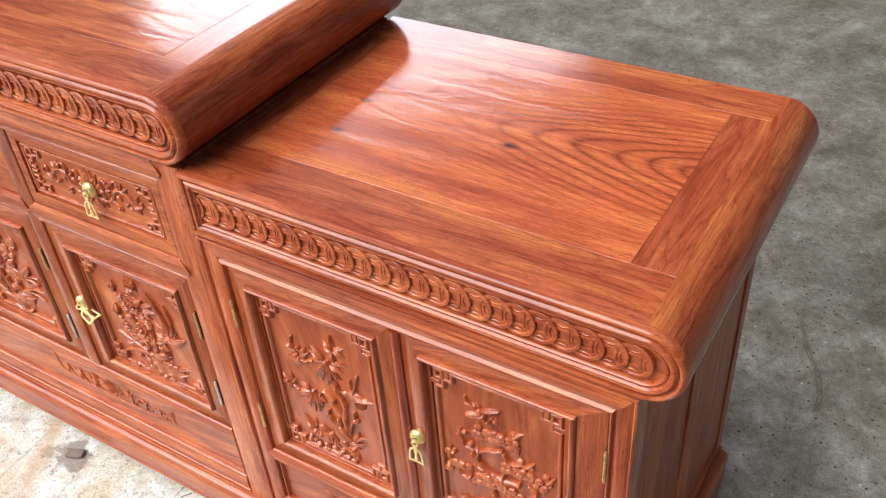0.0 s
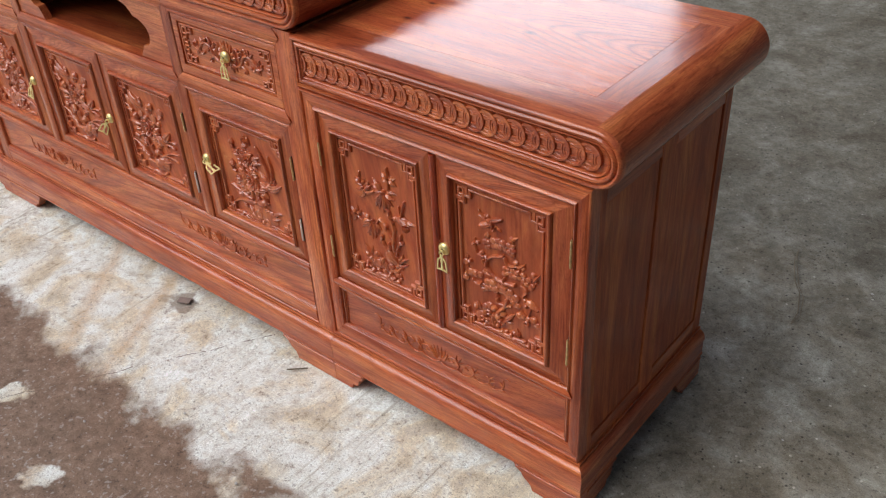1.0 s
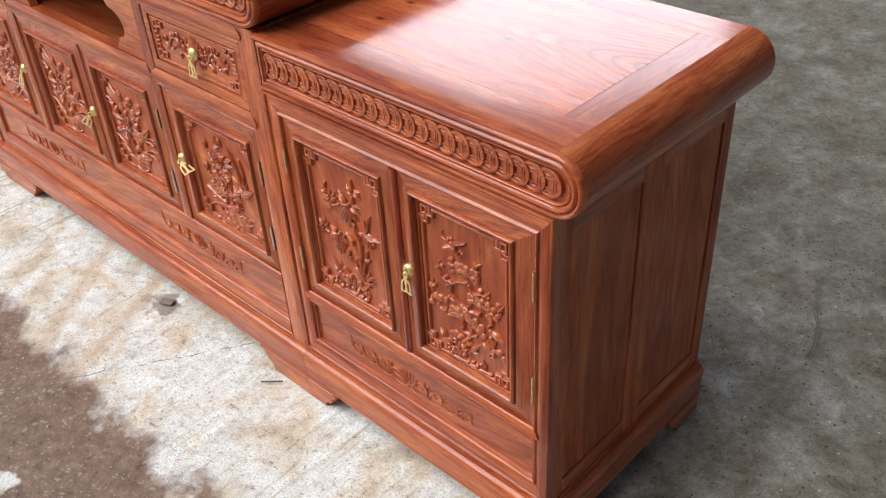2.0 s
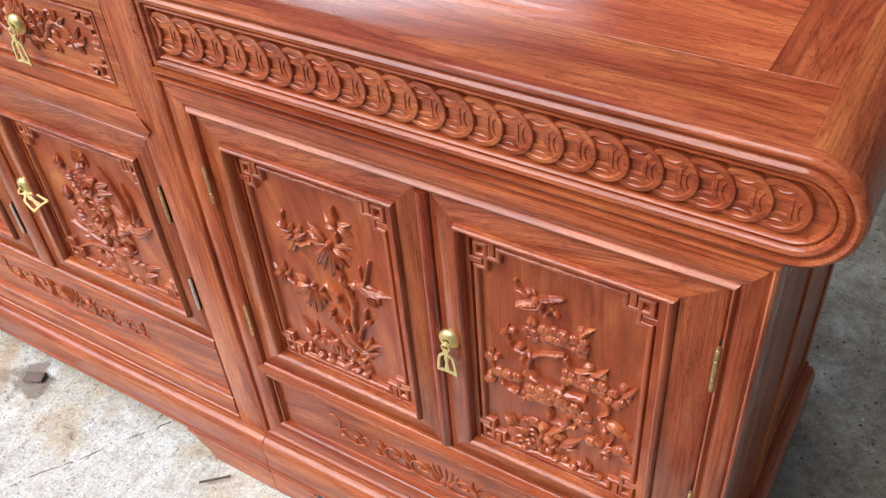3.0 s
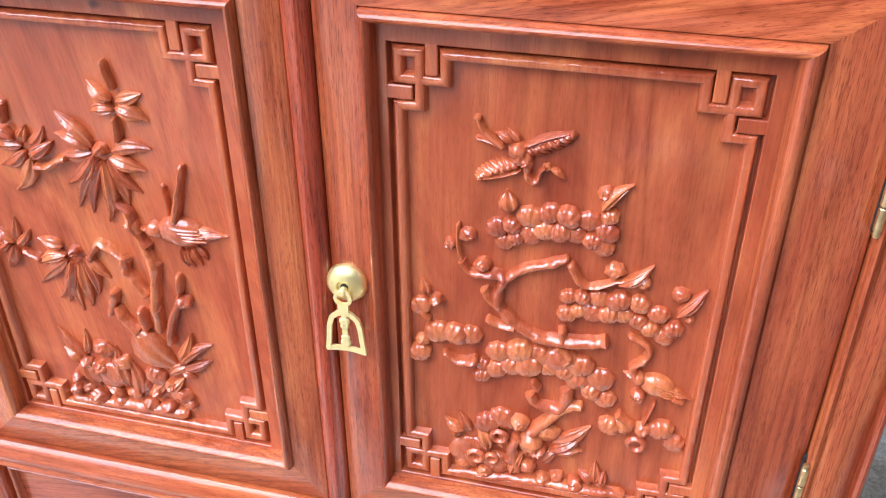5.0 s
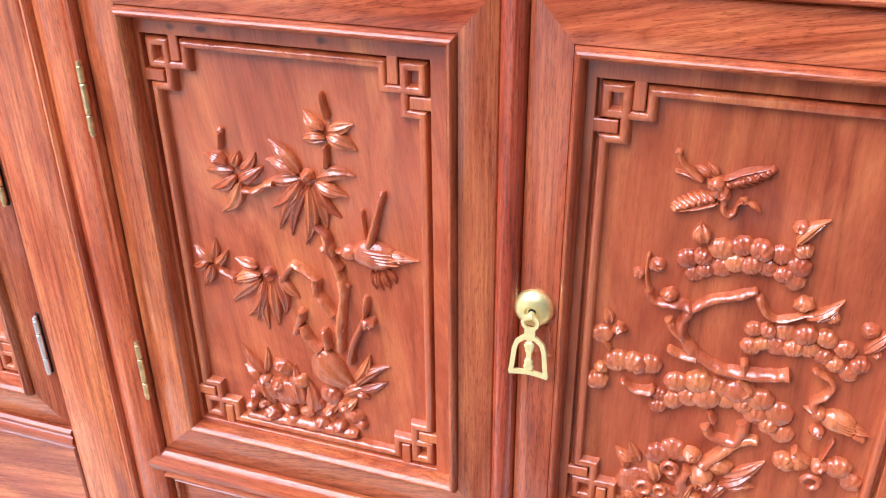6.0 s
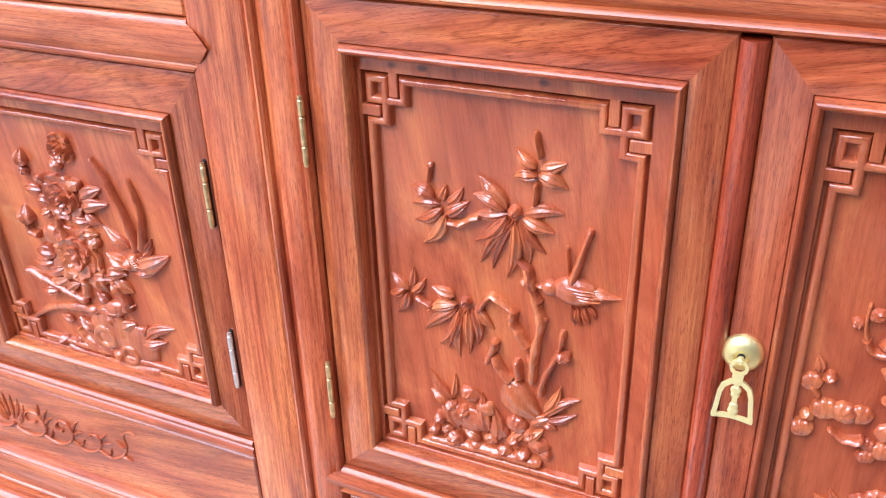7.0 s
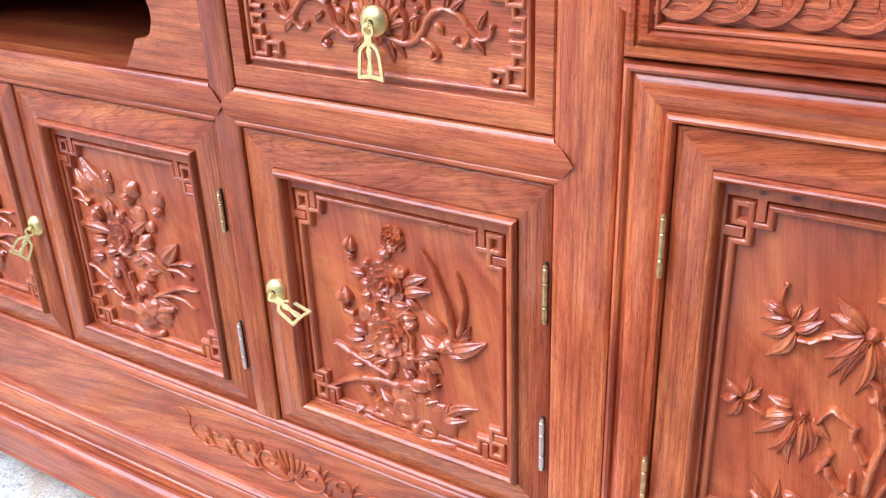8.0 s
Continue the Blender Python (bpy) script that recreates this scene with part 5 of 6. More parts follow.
    lf(91.4, 104.1, 104.1, 116.2, 6.7)
    lf(71.9, 89.9, 59.6, 92.3, 7.0)
    lf(97.7, 108.8, 109.6, 109.2, 6.2)
    lf(68.3, 121.0, 55.5, 117.7, 5.8)
    lf(89.4, 117.9, 104.3, 119.1, 6.2)
    st(4.4, 5.8, (28.0, 3.5), (74.4, -3.4), (106.4, -4.8), (146.4, -0.1))
    kb(48.5, 4.0, 7.1)


CARVE["peony"] = carve_peony


def carve_orchid(parent, field, y, flip=False):
    lf, kb, rb, rg, fl, st, bd, wg = strokes(parent, field, y, flip)
    lf(61.5, 152.6, 26.2, 181.6, 13.6)
    rb(58.0, 167.5, 5.8)
    rb(58.7, 160.6, 5.8)
    rb(59.5, 155.1, 5.1)
    lf(34.3, 149.5, 14.2, 168.9, 9.9)
    st(3.4, 1.9, (29.0, 135.7), (17.4, 144.3), (3.0, 147.8))
    st(3.1, 1.9, (28.9, 132.8), (18.9, 135.8), (5.8, 136.0))
    lf(41.8, 120.6, 27.2, 132.4, 12.5)
    lf(54.2, 126.7, 52.5, 144.3, 10.5)
    kb(90.1, 159.9, 11.2)
    kb(82.4, 149.5, 9.3)
    rb(119.9, 154.5, 9.6)
    kb(120.3, 144.3, 8.3)
    fl(66.0, 105.6, 24.8)
    lf(49.6, 110.4, 0.8, 106.7, 10.1)
    lf(40.2, 98.4, 17.7, 98.0, 8.5)
    rb(92.8, 134.5, 10.0)
    kb(97.8, 109.6, 10.2)
    kb(107.3, 125.6, 7.8)
    lf(86.5, 95.3, 124.3, 76.9, 11.0)
    lf(117.8, 92.2, 137.6, 114.7, 11.8)
    lf(30.7, 79.4, 6.4, 67.5, 9.3)
    st(3.2, 2.0, (54.3, 39.7), (24.9, 59.3), (5.9, 65.8), (-18.1, 64.3))
    st(3.2, 2.0, (55.5, 36.8), (29.4, 46.1), (14.1, 43.8), (-2.5, 38.0))
    st(3.1, 1.9, (94.5, 50.2), (124.7, 65.6), (140.4, 70.2), (154.9, 70.4))
    st(3.4, 1.9, (99.4, 54.5), (130.4, 58.0), (149.9, 49.5))
    st(2.9, 1.8, (123.3, 92.1), (142.7, 97.2), (155.1, 96.7))
    st(2.9, 2.2, (122.2, 87.4), (138.6, 86.9), (150.0, 80.9))
    st(4.0, 3.2, (68.5, 40.2), (62.3, 62.2), (56.0, 76.1))
    st(3.9, 3.2, (76.1, 39.1), (67.8, 60.4), (66.6, 70.9))
    st(3.6, 3.2, (52.6, 40.8), (44.1, 54.5), (40.3, 63.0))
    lf(80.4, 63.6, 99.4, 54.5, 10.2)
    kb(92.3, 72.6, 9.1)
    kb(44.7, 64.1, 8.0)
    st(5.3, 4.5, (41.0, 28.1), (69.7, 29.4), (119.5, 42.8))
    kb(77.0, 26.6, 17.5)
    kb(99.6, 31.2, 15.5)
    kb(88.8, 34.5, 15.6)
    lf(61.5, 74.3, 38.5, 78.1, 9.1)
    lf(71.7, 82.8, 93.8, 94.0, 8.9)
    lf(54.1, 90.9, 33.5, 89.3, 9.0)
    lf(79.2, 96.6, 103.4, 102.1, 8.2)
    lf(71.1, 124.3, 62.1, 134.1, 8.6)
    lf(84.1, 115.4, 103.1, 130.9, 8.0)
    lf(89.1, 74.9, 109.3, 79.8, 8.2)
    lf(42.2, 47.7, 20.9, 45.5, 7.6)
    lf(82.5, 48.6, 69.0, 57.6, 7.9)
    st(4.9, 4.9, (56.1, 7.8), (75.2, 3.4), (100.9, 11.8))
    lf(94.1, 48.5, 123.5, 43.9, 7.2)


CARVE["orchid"] = carve_orchid


def carve_peony_mirrored(parent, field, y):
    carve_peony(parent, field, y, True)


CARVE["peony_mirrored"] = carve_peony_mirrored


def carve_drawer(parent, field, y):
    """A vine scrolling out both ways from a central bloom."""
    x0, x1, z0, z1 = field
    xc, zc = (x0 + x1) / 2, (z0 + z1) / 2
    def put(name, bm):
        part(name, bm, WCARVE, parent, "", 48)

    def stem(pts, r0, r1, h):
        bm = bmesh.new()
        limb(bm, pts, r0 * 1.15, r1 * 1.15, y, h * 1.3)
        put("carved_stem", bm)

    for s in (-1, 1):
        def at(u, v):
            return (xc + s * u / 1000, zc + v / 1000)
        stem([at(6, -8), at(22, -12), at(34, -6), at(42, 8), at(54, 13), at(66, 8), at(72, -3), at(66, -10), at(60, -6)], 0.0030, 0.0017, 0.0034)
        stem([at(34, -6), at(44, -12), at(48, -18), at(43, -20), at(41, -16)], 0.0020, 0.0014, 0.0028)
        stem([at(70, 4), at(78, -4), at(86, -2), at(88, 5)], 0.0020, 0.0012, 0.0026)
        stem([at(20, -11), at(24, 2), at(20, 12), at(24, 20), at(30, 18)], 0.0022, 0.0014, 0.0030)
        stem([at(42, 8), at(40, 18), at(46, 24), at(52, 21)], 0.0020, 0.0013, 0.0028)
        for a, b, c, d, w in ((8, 4, 14, 24, 8), (6, 6, 5, 28, 8), (10, 0, 22, 14, 8), (10, -2, 26, 3, 7), (30, -4, 33, 10, 6), (54, 13, 58, 25, 7), (58, 11, 68, 20, 6), (26, 2, 36, 8, 6),
                              (6, -10, 12, -26, 8), (8, -8, 22, -22, 6), (72, -3, 82, -14, 7), (78, 2, 84, 14, 6), (46, 4, 52, -4, 6)):
            p, q = at(a, b), at(c, d)
            bm = bmesh.new()
            leaf(bm, p[0], p[1], q[0], q[1], w / 1000, y, 0.0044, 0.08 * s)
            put("carved_leaf", bm)
        for a, b, r in ((43, -17, 2.6), (61, -6, 3.0), (52, 21, 2.4), (30, 18, 2.4), (88, 5, 2.0), (33, 12, 2.6)):
            p = at(a, b)
            bm = bmesh.new()
            knob(bm, p[0], p[1], r / 1000, y, 0.0046)
            put("carved_boss", bm)
    bm = bmesh.new()
    for i in range(8):
        a = 2 * math.pi * i / 8
        leaf(bm, xc + 0.004 * math.cos(a), zc + 0.004 * math.sin(a), xc + 0.016 * math.cos(a), zc + 0.016 * math.sin(a), 0.010, y, 0.0036)
    put("carved_flower", bm)


CARVE["drawer"] = carve_drawer


# ---- the cabinet: units ----
def panel_frame_front(unit, rect, inner, profile, back=0.02, sides=None):
    return frame_sides(unit, rect, inner, profile, back, ("face_rail", "face_stile", "face_rail", "face_stile"), "", sides)


def bead_frame(unit, rect, w, y, name="bead"):
    inner = (rect[0] + w, rect[1] - w, rect[2] + w, rect[3] - w)
    frame_sides(unit, rect, inner, [(0.0, y + 0.002), (0.2, y - 0.001), (0.5, y - 0.002), (0.8, y - 0.001), (1.0, y + 0.003)], y + 0.01, (name, name, name, name))


def pointed_rail(unit, a, b, z0, z1, tip=0.0165, proud=1.0):
    """A rounded rail whose ends run out to a point over the posts."""
    h, zc = z1 - z0, (z0 + z1) / 2
    sec = [(0.022, z0), (0.0004, z0), (-0.0016, z0 + 0.0010), (-0.0024, z0 + 0.0024), (-0.0016, z0 + 0.0040), (0.0000, z0 + 0.0048), (-0.0022, z0 + 0.0064), (-0.0040, z0 + 0.0095), (-0.0050, zc), (-0.0052, zc + 0.002),
           (-0.0046, z1 - 0.0090), (-0.0030, z1 - 0.0050), (-0.0006, z1 - 0.0022), (0.0008, z1 - 0.0010), (0.0008, z1), (0.022, z1)]
    sec = [(y * proud if y < 0 else y, z) for y, z in sec]
    run = [(0.0 if y > -0.0008 * proud else tip * (1 - abs(2 * (z - zc) / h) ** 1.2)) for y, z in sec]
    bm = loft(bmesh.new(), [[(e + d * r, y, z) for (y, z), r in zip(sec, run)] for e, d in ((a, -1), (b, 1))], True, True, True)
    part("rail", bm, WX, unit, "rounded rail with pointed ends")


def apron(unit, rect, motifs):
    """A sunk apron board under the doors, framed, with shallow scrolls."""
    x0, x1, z0, z1 = rect
    board = part("apron_board", box(bmesh.new(), x0 - 0.004, x1 + 0.004, 0.0052, 0.018, z0 - 0.004, z1 + 0.004, 0), WX_FIGURED, unit, "figured apron board carved with shallow scrolls")
    for a, b, zc in motifs:
        bm = bmesh.new()
        apron_motif(bm, a, b, zc, 0.0052, 0.020)
        part("scroll_carving", bm, WX_SCROLL, board, "shallow carved scrolls", 50)


def wing(label):
    unit = thing("side_cabinet", 0.27, 0.22, 0.0, label, "cabinet", "units of the sideboard")
    L, R, YB = -0.003, 0.537, 0.413
    top_slab(unit, L, 0.5345, 0.622, 0.707, 0.426, False, 24, 0.0058, 0.5269, L)
    # face: moulded frame round the two doors, and a lower one round the apron
    panel_frame_front(unit, (L, R, 0.1128, 0.6205), (0.030, 0.509, 0.151, 0.5865), COVE, sides=(WZ, WZ_PALE_LIT))
    pointed_rail(unit, 0.0297, 0.5093, 0.2352, 0.2592, 0.012)
    bead_frame(unit, (0.033, 0.510, 0.151, 0.2352), 0.004, 0.0015)
    apron(unit, (0.037, 0.506, 0.155, 0.2325), [(0.106, 0.402, 0.188)])
    # doors
    hl = [(0.0284, 0.490, 0.528), (0.0284, 0.307, 0.347)]
    hr = [(0.5085, 0.488, 0.530), (0.5085, 0.310, 0.354)]
    d1 = door(unit, (0.031, 0.259, 0.260, 0.5855), (0.060, 0.233, 0.289, 0.5547), (0.062, 0.2238, 0.2905, 0.5465), CARVE.get("bamboo"), hl, sides=(WZ_DARK_SHADED, WZ), board=WPANEL_SPOTTED)
    door(unit, (0.2722, 0.508, 0.260, 0.5855), (0.2985, 0.4665, 0.289, 0.5547), (0.3025, 0.4605, 0.2905, 0.5460), CARVE.get("pine"), hr, (0.2803, 0.4222), sides=(WZ_DARK_SHADED, WZ_DARK_SHADED), board=WPANEL_BROWN_SHADED)
    lip = [(0.2591, 0.010), (0.2591, 0.0020), (0.2600, 0.0000), (0.2624, -0.0022), (0.2655, -0.0030), (0.2686, -0.0022), (0.2710, 0.0000), (0.2720, 0.0022), (0.2720, 0.010)]
    part("meeting_bead", strip(0.2605, 0.5835, lip, "z"), WZ_RED, d1, "rounded dark red bead between the doors")
    # carcass
    xs = R
    side = part("side_frame", box(bmesh.new(), xs - 0.030, xs - 0.0165, 0.021, YB - 0.012, 0.10, 0.621, 0), WZ_SIDE, unit, "framed end of two plain boards")
    for a, b in ((0.0195, 0.034), (0.187, 0.231), (0.388, YB)):
        part("side_stile", box(bmesh.new(), xs - 0.018, xs, a, b, 0.106, 0.621, 0.0010), WZ_SIDE, side)
    for a, b in ((0.0345, 0.1865), (0.2315, 0.3875)):
        part("side_rail", box(bmesh.new(), xs - 0.018, xs - 0.0002, a, b, 0.579, 0.621, 0.0010), WY, side)
        part("side_rail", box(bmesh.new(), xs - 0.018, xs - 0.0002, a, b, 0.106, 0.143, 0.0010), WY, side)
        part("side_board", box(bmesh.new(), xs - 0.016, xs - 0.0024, a + 0.0014, b - 0.0022, 0.1446, 0.5776, 0.0010), WZ_SIDE, side)
    part("back_panel", box(bmesh.new(), L + 0.002, xs - 0.004, YB - 0.010, YB - 0.002, 0.06, 0.621, 0), WX, unit)
    part("bottom_board", box(bmesh.new(), L + 0.001, xs - 0.003, 0.021, YB - 0.012, 0.050, 0.066, 0), WX, unit)
    part("inner_side", box(bmesh.new(), L + 0.001, L + 0.016, 0.0215, YB - 0.012, 0.067, 0.620, 0), WX, unit)
    # plinth, mitred at the outer corner
    bm = bmesh.new()
    loft(bm, [[(L, -o, z) for o, z in PLINTH], [(R + o, -o, z) for o, z in PLINTH]], True, True, False)
    part("plinth", bm, WX, unit, "rounded plinth moulding")
    bm = bmesh.new()
    loft(bm, [[(R + o, -o, z) for o, z in PLINTH], [(R + o, YB, z) for o, z in PLINTH]], True, False, True)
    part("plinth", bm, WY, unit, "rounded plinth moulding")
    foot(unit, L, 0.072, -0.012, False, True)
    foot(unit, 0.418, R + 0.0112, -0.012, True, False)
    for a, b in ((0.0125, 0.105), (0.312, YB)):
        fl, z = a < 0.1, 0.048
        pts = [(a, z), (a, 0.0), (b - 0.034, 0.0), (b - 0.030, z - 0.036), (b - 0.018, z - 0.034), (b - 0.012, z - 0.018), (b, z)] if fl else \
              [(a, z), (a + 0.012, z - 0.018), (a + 0.018, z - 0.034), (a + 0.030, z - 0.036), (a + 0.034, 0.0), (b, 0.0), (b, z)]
        bm = bmesh.new()
        loft(bm, [[(x, yy, zz) for yy, zz in pts] for x in (R + 0.0118, R - 0.012)], True, True, True)
        part("foot", bm, WY, unit, "shaped bracket foot")
        part("foot_bead", box(bmesh.new(), R + 0.008, R + 0.0142, a, b - 0.003, 0.040, 0.0455, 0.0012), WY, unit)
    return unit


def drawer(unit, rect, field, name, lock):
    x0, x1, z0, z1 = rect
    f0, f1, g0, g1 = field
    bm = bmesh.new()
    rings = []
    for r, y in (((x0, x1, z0, z1), 0.016), ((x0, x1, z0, z1), 0.0020), ((x0 + 0.0012, x1 - 0.0012, z0 + 0.0012, z1 - 0.0012), 0.0010), ((f0 - 0.001, f1 + 0.001, g0 - 0.001, g1 + 0.001), 0.0010),
                 (field, 0.0016), ((f0, f1, g0, g1), 0.0065), ((f0 + 0.003, f1 - 0.003, g0 + 0.003, g1 - 0.003), 0.0068)):
        rings.append([(corner(r, k, 0)[0], y, corner(r, k, 0)[1]) for k in range(4)])
    loft(bm, rings, True, True, True)
    front = part("drawer_front", bm, WX, unit, "drawer front with a sunk carved panel")
    fr = bmesh.new()
    a = 0.0052
    sweep(fr, [(f0 + a, g0 + a, 0.0069), (f1 - a, g0 + a, 0.0069), (f1 - a, g1 - a, 0.0069), (f0 + a, g1 - a, 0.0069)], [(s * 0.8, u * 0.8) for s, u in FRET], True)
    # key-pattern hooks at the two ends
    for sx, ex in ((1, f0 + 0.0052), (-1, f1 - 0.0052)):
        for sz, ez in ((1, g0 + 0.0052), (-1, g1 - 0.0052)):
            p = [(0.004, 0.004), (0.015, 0.004), (0.015, 0.016), (0.004, 0.016), (0.004, 0.0041)]
            sweep(fr, [(ex + sx * u, ez + sz * v, 0.0069) for u, v in p], [(s * 0.75, u * 0.7) for s, u in FRET])
            p = [(0.015, 0.013), (0.027, 0.013), (0.027, 0.006), (0.021, 0.006)]
            sweep(fr, [(ex + sx * u, ez + sz * v, 0.0070) for u, v in p], [(s * 0.75, u * 0.7) for s, u in FRET])
            p = [(0.011, 0.016), (0.011, 0.024), (0.004, 0.024), (0.004, 0.032), (0.014, 0.032)]
            sweep(fr, [(ex + sx * u, ez + sz * v, 0.0071) for u, v in p], [(s * 0.75, u * 0.7) for s, u in FRET])
    part("fret_border", fr, WCARVE, front)
    CARVE["drawer"](front, field, 0.0068)
    lock_and_key(front, lock[0], lock[1], 0.001)


def arch_board(unit, x0, x1, z0, z1):
    """The board with a cusped cut-out in front of the open shelf."""
    half = [(0.095, 0.0), (0.088, 0.012), (0.081, 0.024), (0.079, 0.0285), (0.073, 0.0295), (0.066, 0.0300), (0.060, 0.036), (0.056, 0.048), (0.056, 0.058), (0.060, 0.070), (0.070, 0.080), (0.083, 0.0865),
            (0.094, 0.0880), (0.098, 0.092), (0.101, 0.098), (0.112, 0.108), (0.128, 0.114)]
    k = (z1 - z0) / 0.128
    y0, y1 = 0.004, 0.020
    bm = bmesh.new()
    for edge, s in ((x0, 1), (x1, -1)):
        loft(bm, [[(edge, y0, z0 + b * k), (edge + s * a, y0, z0 + b * k), (edge + s * a, y1, z0 + b * k), (edge, y1, z0 + b * k)] for a, b in half], True, True, True)
    box(bm, x0, x1, y0 + 0.00005, y1, z0 + 0.1141 * k, z1, 0)
    part("arch_board", bm, WX, unit, "cusped board framing the open shelf", 25)


def centre():
    L, R, YB = -1.196, -0.004, 0.413
    unit = thing("centre_cabinet", -0.6, 0.22, 0.0, "tall polished rosewood centre cabinet with open shelf, carved doors and drawers", "cabinet", "units of the sideboard")
    top_slab(unit, -1.178, -0.0225, 0.7105, 0.797, 0.426, True, 52, -1.1800, -0.0230, -1.178)
    xs = [(-0.0455, R), (-0.3405, -0.3135), (-0.8865, -0.8595), (L, -1.1545)]
    for k, (a, b) in enumerate(xs):
        sec = [(a, 0.022), (a, 0.0010), (a + 0.0010, 0.0000), (a + 0.0035, -0.0008), (b - 0.0035, -0.0008), (b - 0.0010, 0.0000), (b, 0.0010), (b, 0.022)]
        part("post", strip(0.1128 if k in (0, 3) else 0.2556, 0.709, sec, "z"), WZ_PALE_LIT if k == 0 else WZ, unit, "upright post")

    def rail(a, b, z0, z1):
        sec = [(0.022, z0), (0.001, z0), (-0.0014, z0 + 0.0015), (-0.0014, z0 + 0.004), (0.0002, z0 + 0.0052), (-0.0006, z0 + 0.007), (-0.0018, z1 - 0.010), (-0.0006, z1 - 0.007), (0.0006, z1 - 0.006), (-0.0012, z1 - 0.004), (-0.0012, z1 - 0.0015), (0.001, z1), (0.022, z1)]
        part("rail", strip(a, b, sec), WX, unit)

    bays = [(-0.3135, -0.0455), (-0.8595, -0.3405), (-1.1545, -0.8865)]
    for a, b in bays:
        pointed_rail(unit, a + 0.0003, b - 0.0003, 0.5345, 0.566, 0.0145, 0.55)
        pointed_rail(unit, a + 0.0003, b - 0.0003, 0.6785, 0.709, 0.0145, 0.55)
    rail(L + 0.042, R - 0.042, 0.241, 0.2555)
    rail(L + 0.042, R - 0.042, 0.1128, 0.152)
    apron(unit, (-1.150, -0.050, 0.156, 0.237), [(-0.455, -0.168, 0.198), (-1.032, -0.745, 0.198)])
    bead_frame(unit, (-1.1545, -0.0455, 0.152, 0.241), 0.004, 0.0015)
    # doors
    wide = ((-0.3125, -0.0465, 0.2565, 0.5335), (-0.277, -0.0785, 0.2865, 0.4970), (-0.2740, -0.0835, 0.289, 0.489))
    door(unit, *wide, CARVE.get("peony"), [(-0.0500, 0.434, 0.474), (-0.0508, 0.307, 0.348)], (-0.2975, 0.393), swing=-72, out=-14, turn=66, steel=True)

    def flipped(r):
        return (2 * MIDDLE - r[1], 2 * MIDDLE - r[0], r[2], r[3])

    mid = ((-0.5975, -0.3415, 0.2565, 0.5335), (-0.563, -0.3775, 0.2865, 0.4970), (-0.5595, -0.3815, 0.289, 0.489))
    door(unit, *mid, CARVE.get("orchid"), [(-0.346, 0.440, 0.472), (-0.346, 0.304, 0.346)], steel=True)
    d = door(unit, *[flipped(r) for r in mid], CARVE.get("orchid"), None, (-0.6135, 0.386), swing=30, out=-15, turn=35)
    lip = [(-0.6024, 0.006), (-0.6016, 0.0020), (-0.6005, 0.0008), (-0.5995, 0.0008), (-0.5984, 0.0020), (-0.5977, 0.006)]
    part("meeting_bead", strip(0.257, 0.533, lip, "z"), WZ, d, "rounded bead between the doors")
    door(unit, *[flipped(r) for r in wide], CARVE.get("peony_mirrored"), [(2 * MIDDLE + 0.0505, 0.430, 0.474), (2 * MIDDLE + 0.0525, 0.302, 0.346)], (2 * MIDDLE + 0.2975, 0.396), swing=8, out=-12)
    drawer(unit, (-0.3125, -0.0465, 0.567, 0.6775), (-0.299, -0.060, 0.5845, 0.6655), "drawer", (-0.178, 0.627))
    drawer(unit, (-1.1535, -0.8875, 0.567, 0.6775), (-1.140, -0.901, 0.5845, 0.6655), "drawer", (-1.022, 0.627))
    arch_board(unit, -0.859, -0.341, 0.567, 0.678)
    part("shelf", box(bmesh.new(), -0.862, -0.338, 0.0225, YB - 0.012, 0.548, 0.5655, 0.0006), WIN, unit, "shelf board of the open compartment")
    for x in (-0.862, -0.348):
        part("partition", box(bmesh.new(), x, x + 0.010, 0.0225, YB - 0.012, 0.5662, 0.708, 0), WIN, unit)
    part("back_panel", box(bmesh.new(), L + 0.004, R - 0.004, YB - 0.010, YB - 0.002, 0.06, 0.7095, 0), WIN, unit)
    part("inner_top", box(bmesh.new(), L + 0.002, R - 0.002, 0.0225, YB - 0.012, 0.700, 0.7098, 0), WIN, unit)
    part("bottom_board", box(bmesh.new(), L + 0.002, R - 0.002, 0.0225, YB - 0.012, 0.050, 0.066, 0), WX, unit)
    for x in (L, R - 0.016):
        part("end_panel", box(bmesh.new(), x, x + 0.016, 0.0225, YB, 0.05, 0.7097, 0.0008), WZ, unit)
    bm = bmesh.new()
    loft(bm, [[(L, -o, z) for o, z in PLINTH], [(R, -o, z) for o, z in PLINTH]], True, True, True)
    part("plinth", bm, WX, unit, "rounded plinth moulding")
    foot(unit, -0.150, R, -0.012, True, False)
    foot(unit, L, -1.050, -0.012, False, True)
    return unit


wing("low polished rosewood side cabinet with two carved doors and rolled top")
centre()
MIRROR = True
wing("low polished rosewood side cabinet matching its twin at the far end")
MIRROR = False


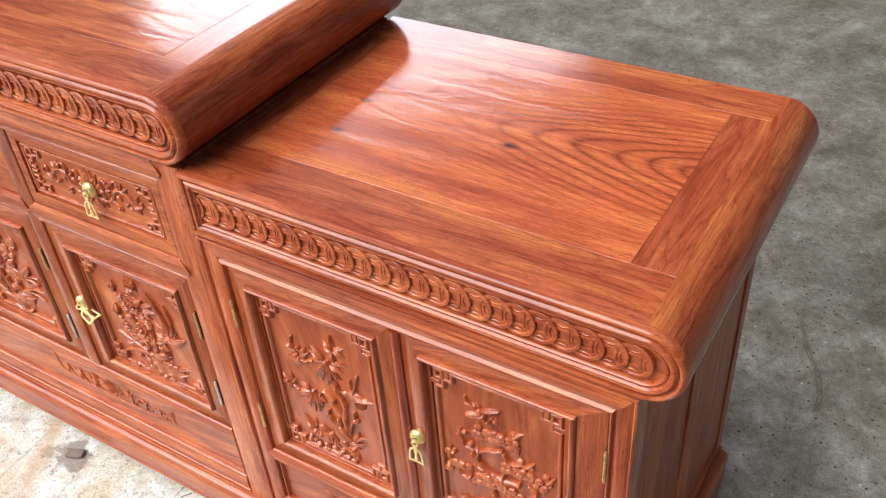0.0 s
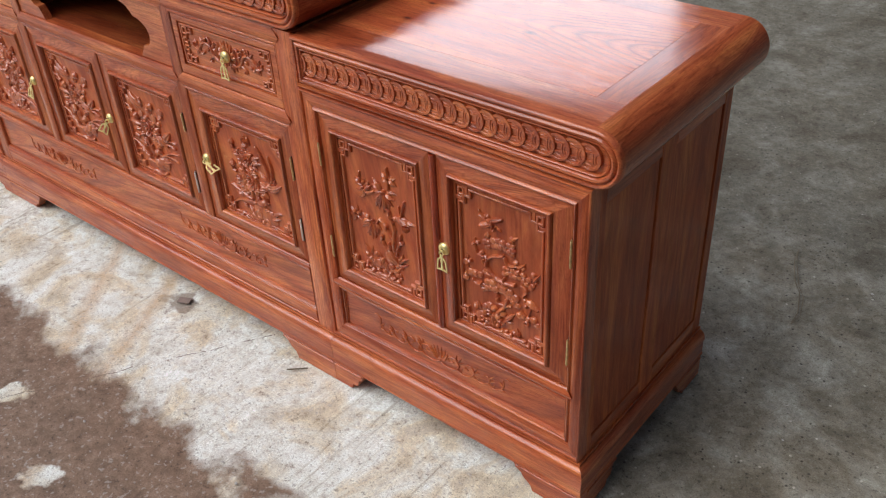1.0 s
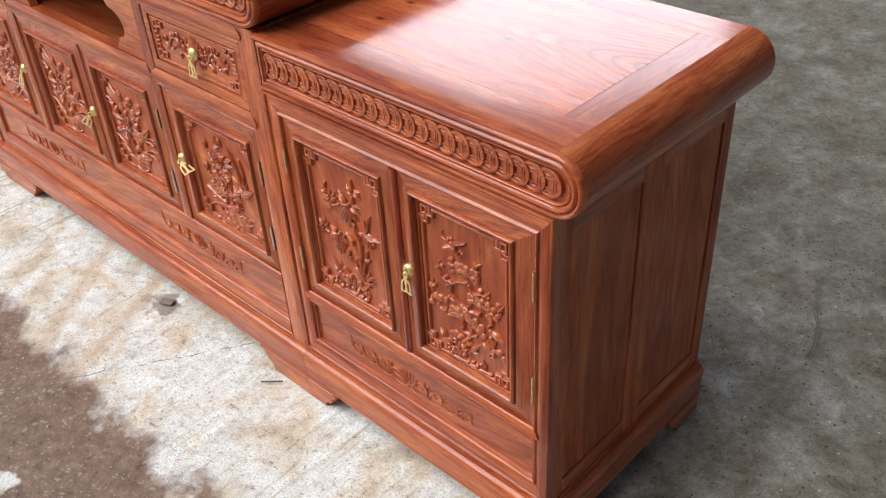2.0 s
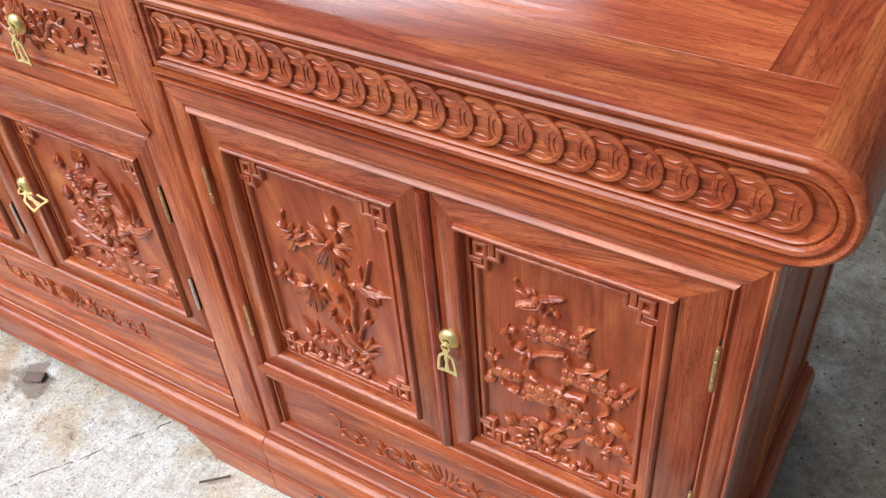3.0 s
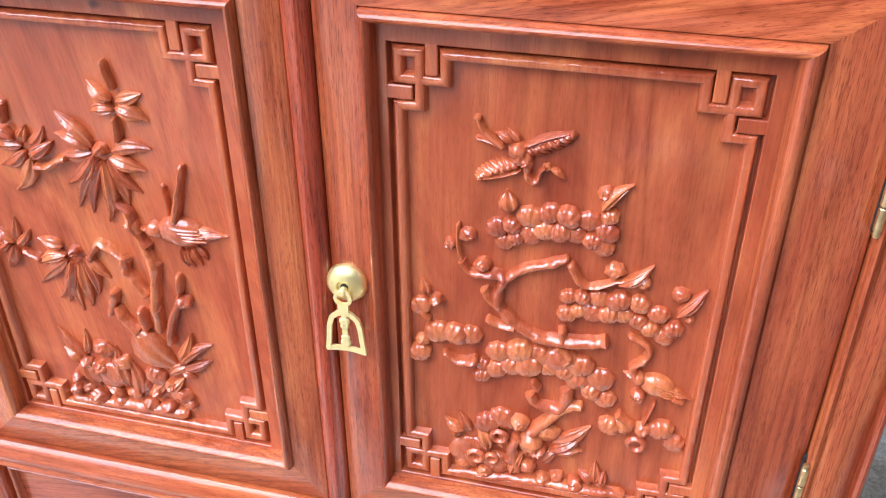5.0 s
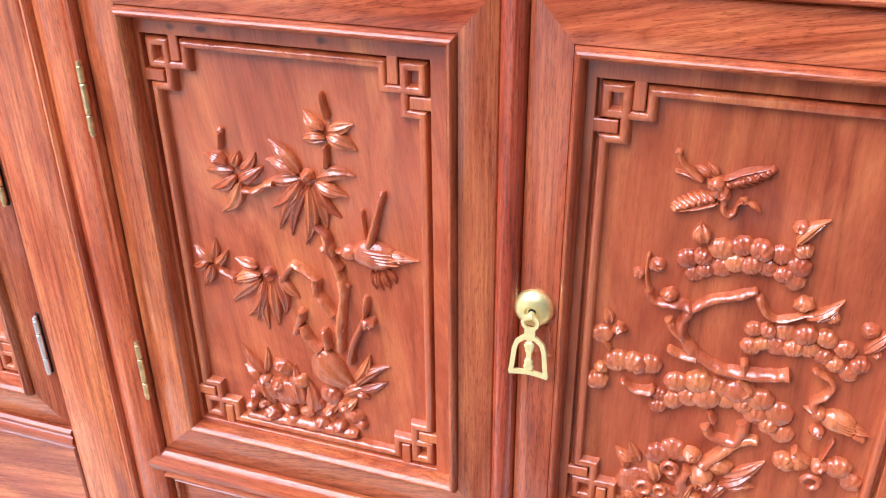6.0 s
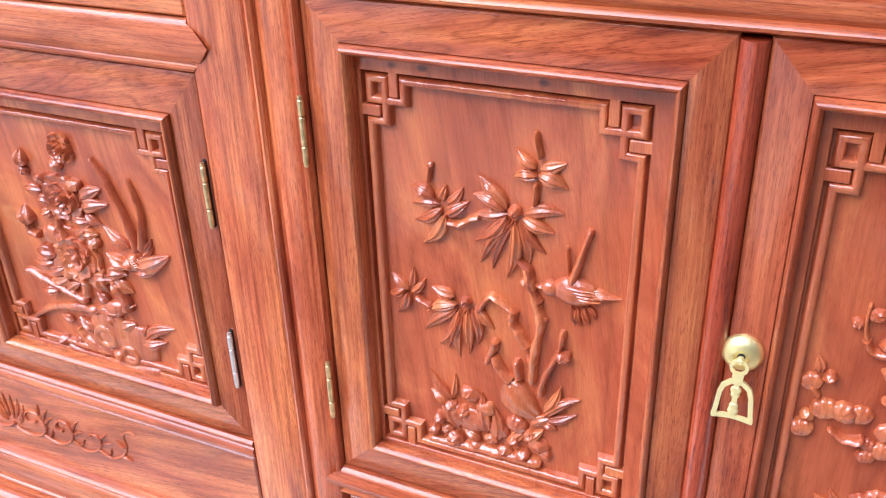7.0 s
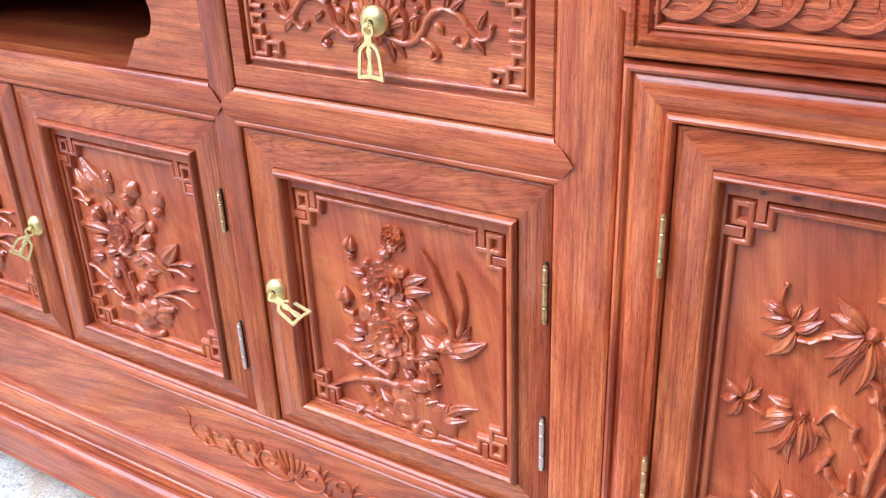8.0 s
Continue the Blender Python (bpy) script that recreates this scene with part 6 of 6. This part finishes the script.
# ---- loose things on the floor ----
def twig():
    bm = bmesh.new()
    pts = [Vector(p) for p in ((0.548, 0.905, 0.004), (0.560, 0.850, 0.009), (0.588, 0.785, 0.006), (0.612, 0.748, 0.010), (0.632, 0.690, 0.005), (0.634, 0.650, 0.003))]
    for pull, r in ((Vector((0, 0, 0)), 0.0013), (Vector((0.014, -0.014, 0.002)), 0.0010)):
        rings = []
        for i, p in enumerate(pts):
            k = r * (0.6 + 0.4 * math.sin(math.pi * i / (len(pts) - 1)))
            q = p + pull * math.sin(math.pi * i / (len(pts) - 1))
            rings.append([(q.x + k * math.cos(a), q.y, q.z + k * math.sin(a)) for a in [2 * math.pi * j / 6 for j in range(6)]])
        loft(bm, rings, True, True, True)
    ob = new("twig", finish(bm, "twig", BARK))
    tagged(ob, "thin dry crooked twig lying on the concrete floor", "twig")


def sliver(name, x, y, turn, length, wide, mat, label):
    bm = bmesh.new()
    m = pose(x, y, 0.0015, 0, 0, turn)
    tmp = box(bmesh.new(), -length / 2, length / 2, -wide / 2, wide / 2, -0.001, 0.0025, 0.0006)
    for v in tmp.verts:
        v.co.y += 0.10 * length * (v.co.x / length) ** 2
        v.co = m @ v.co
    join(bm, tmp)
    tagged(new(name, finish(bm, name, mat)), label, "debris")


def pebble(x, y, r, mat, label, tall=0.5):
    bm = bmesh.new()
    bmesh.ops.create_icosphere(bm, subdivisions=2, radius=r)
    for v in bm.verts:
        k = 1 + 0.35 * noise.noise(v.co * (1.2 / r) + Vector((x * 31, y * 17, 0)))
        v.co = Vector((x + v.co.x * k, y + v.co.y * k * 0.8, r * 0.6 * tall + v.co.z * k * tall))
    tagged(new("pebble", finish(bm, "pebble", mat)), label, "stone", "pebbles on the floor")


twig()
sliver("dry_leaf_stalk", -0.086, -0.040, 42, 0.042, 0.0022, BARK, "short grey dry stalk on the pale floor")
sliver("mortar_flake", -0.450, -0.034, 24, 0.030, 0.018, MORTAR, "flat broken brown flake of mortar beside the plinth")
for k in range(26):
    px, py = random.uniform(0.62, 1.05), random.uniform(0.05, 1.6)
    pebble(px, py, random.uniform(0.002, 0.0045), PEBBLE, "small pale stone chip on the grey concrete")
for k in range(14):
    px, py = random.uniform(-0.7, 0.1), random.uniform(-0.6, -0.25)
    pebble(px, py, random.uniform(0.0015, 0.0035), PEBBLE, "small pale stone chip on the soil stain")
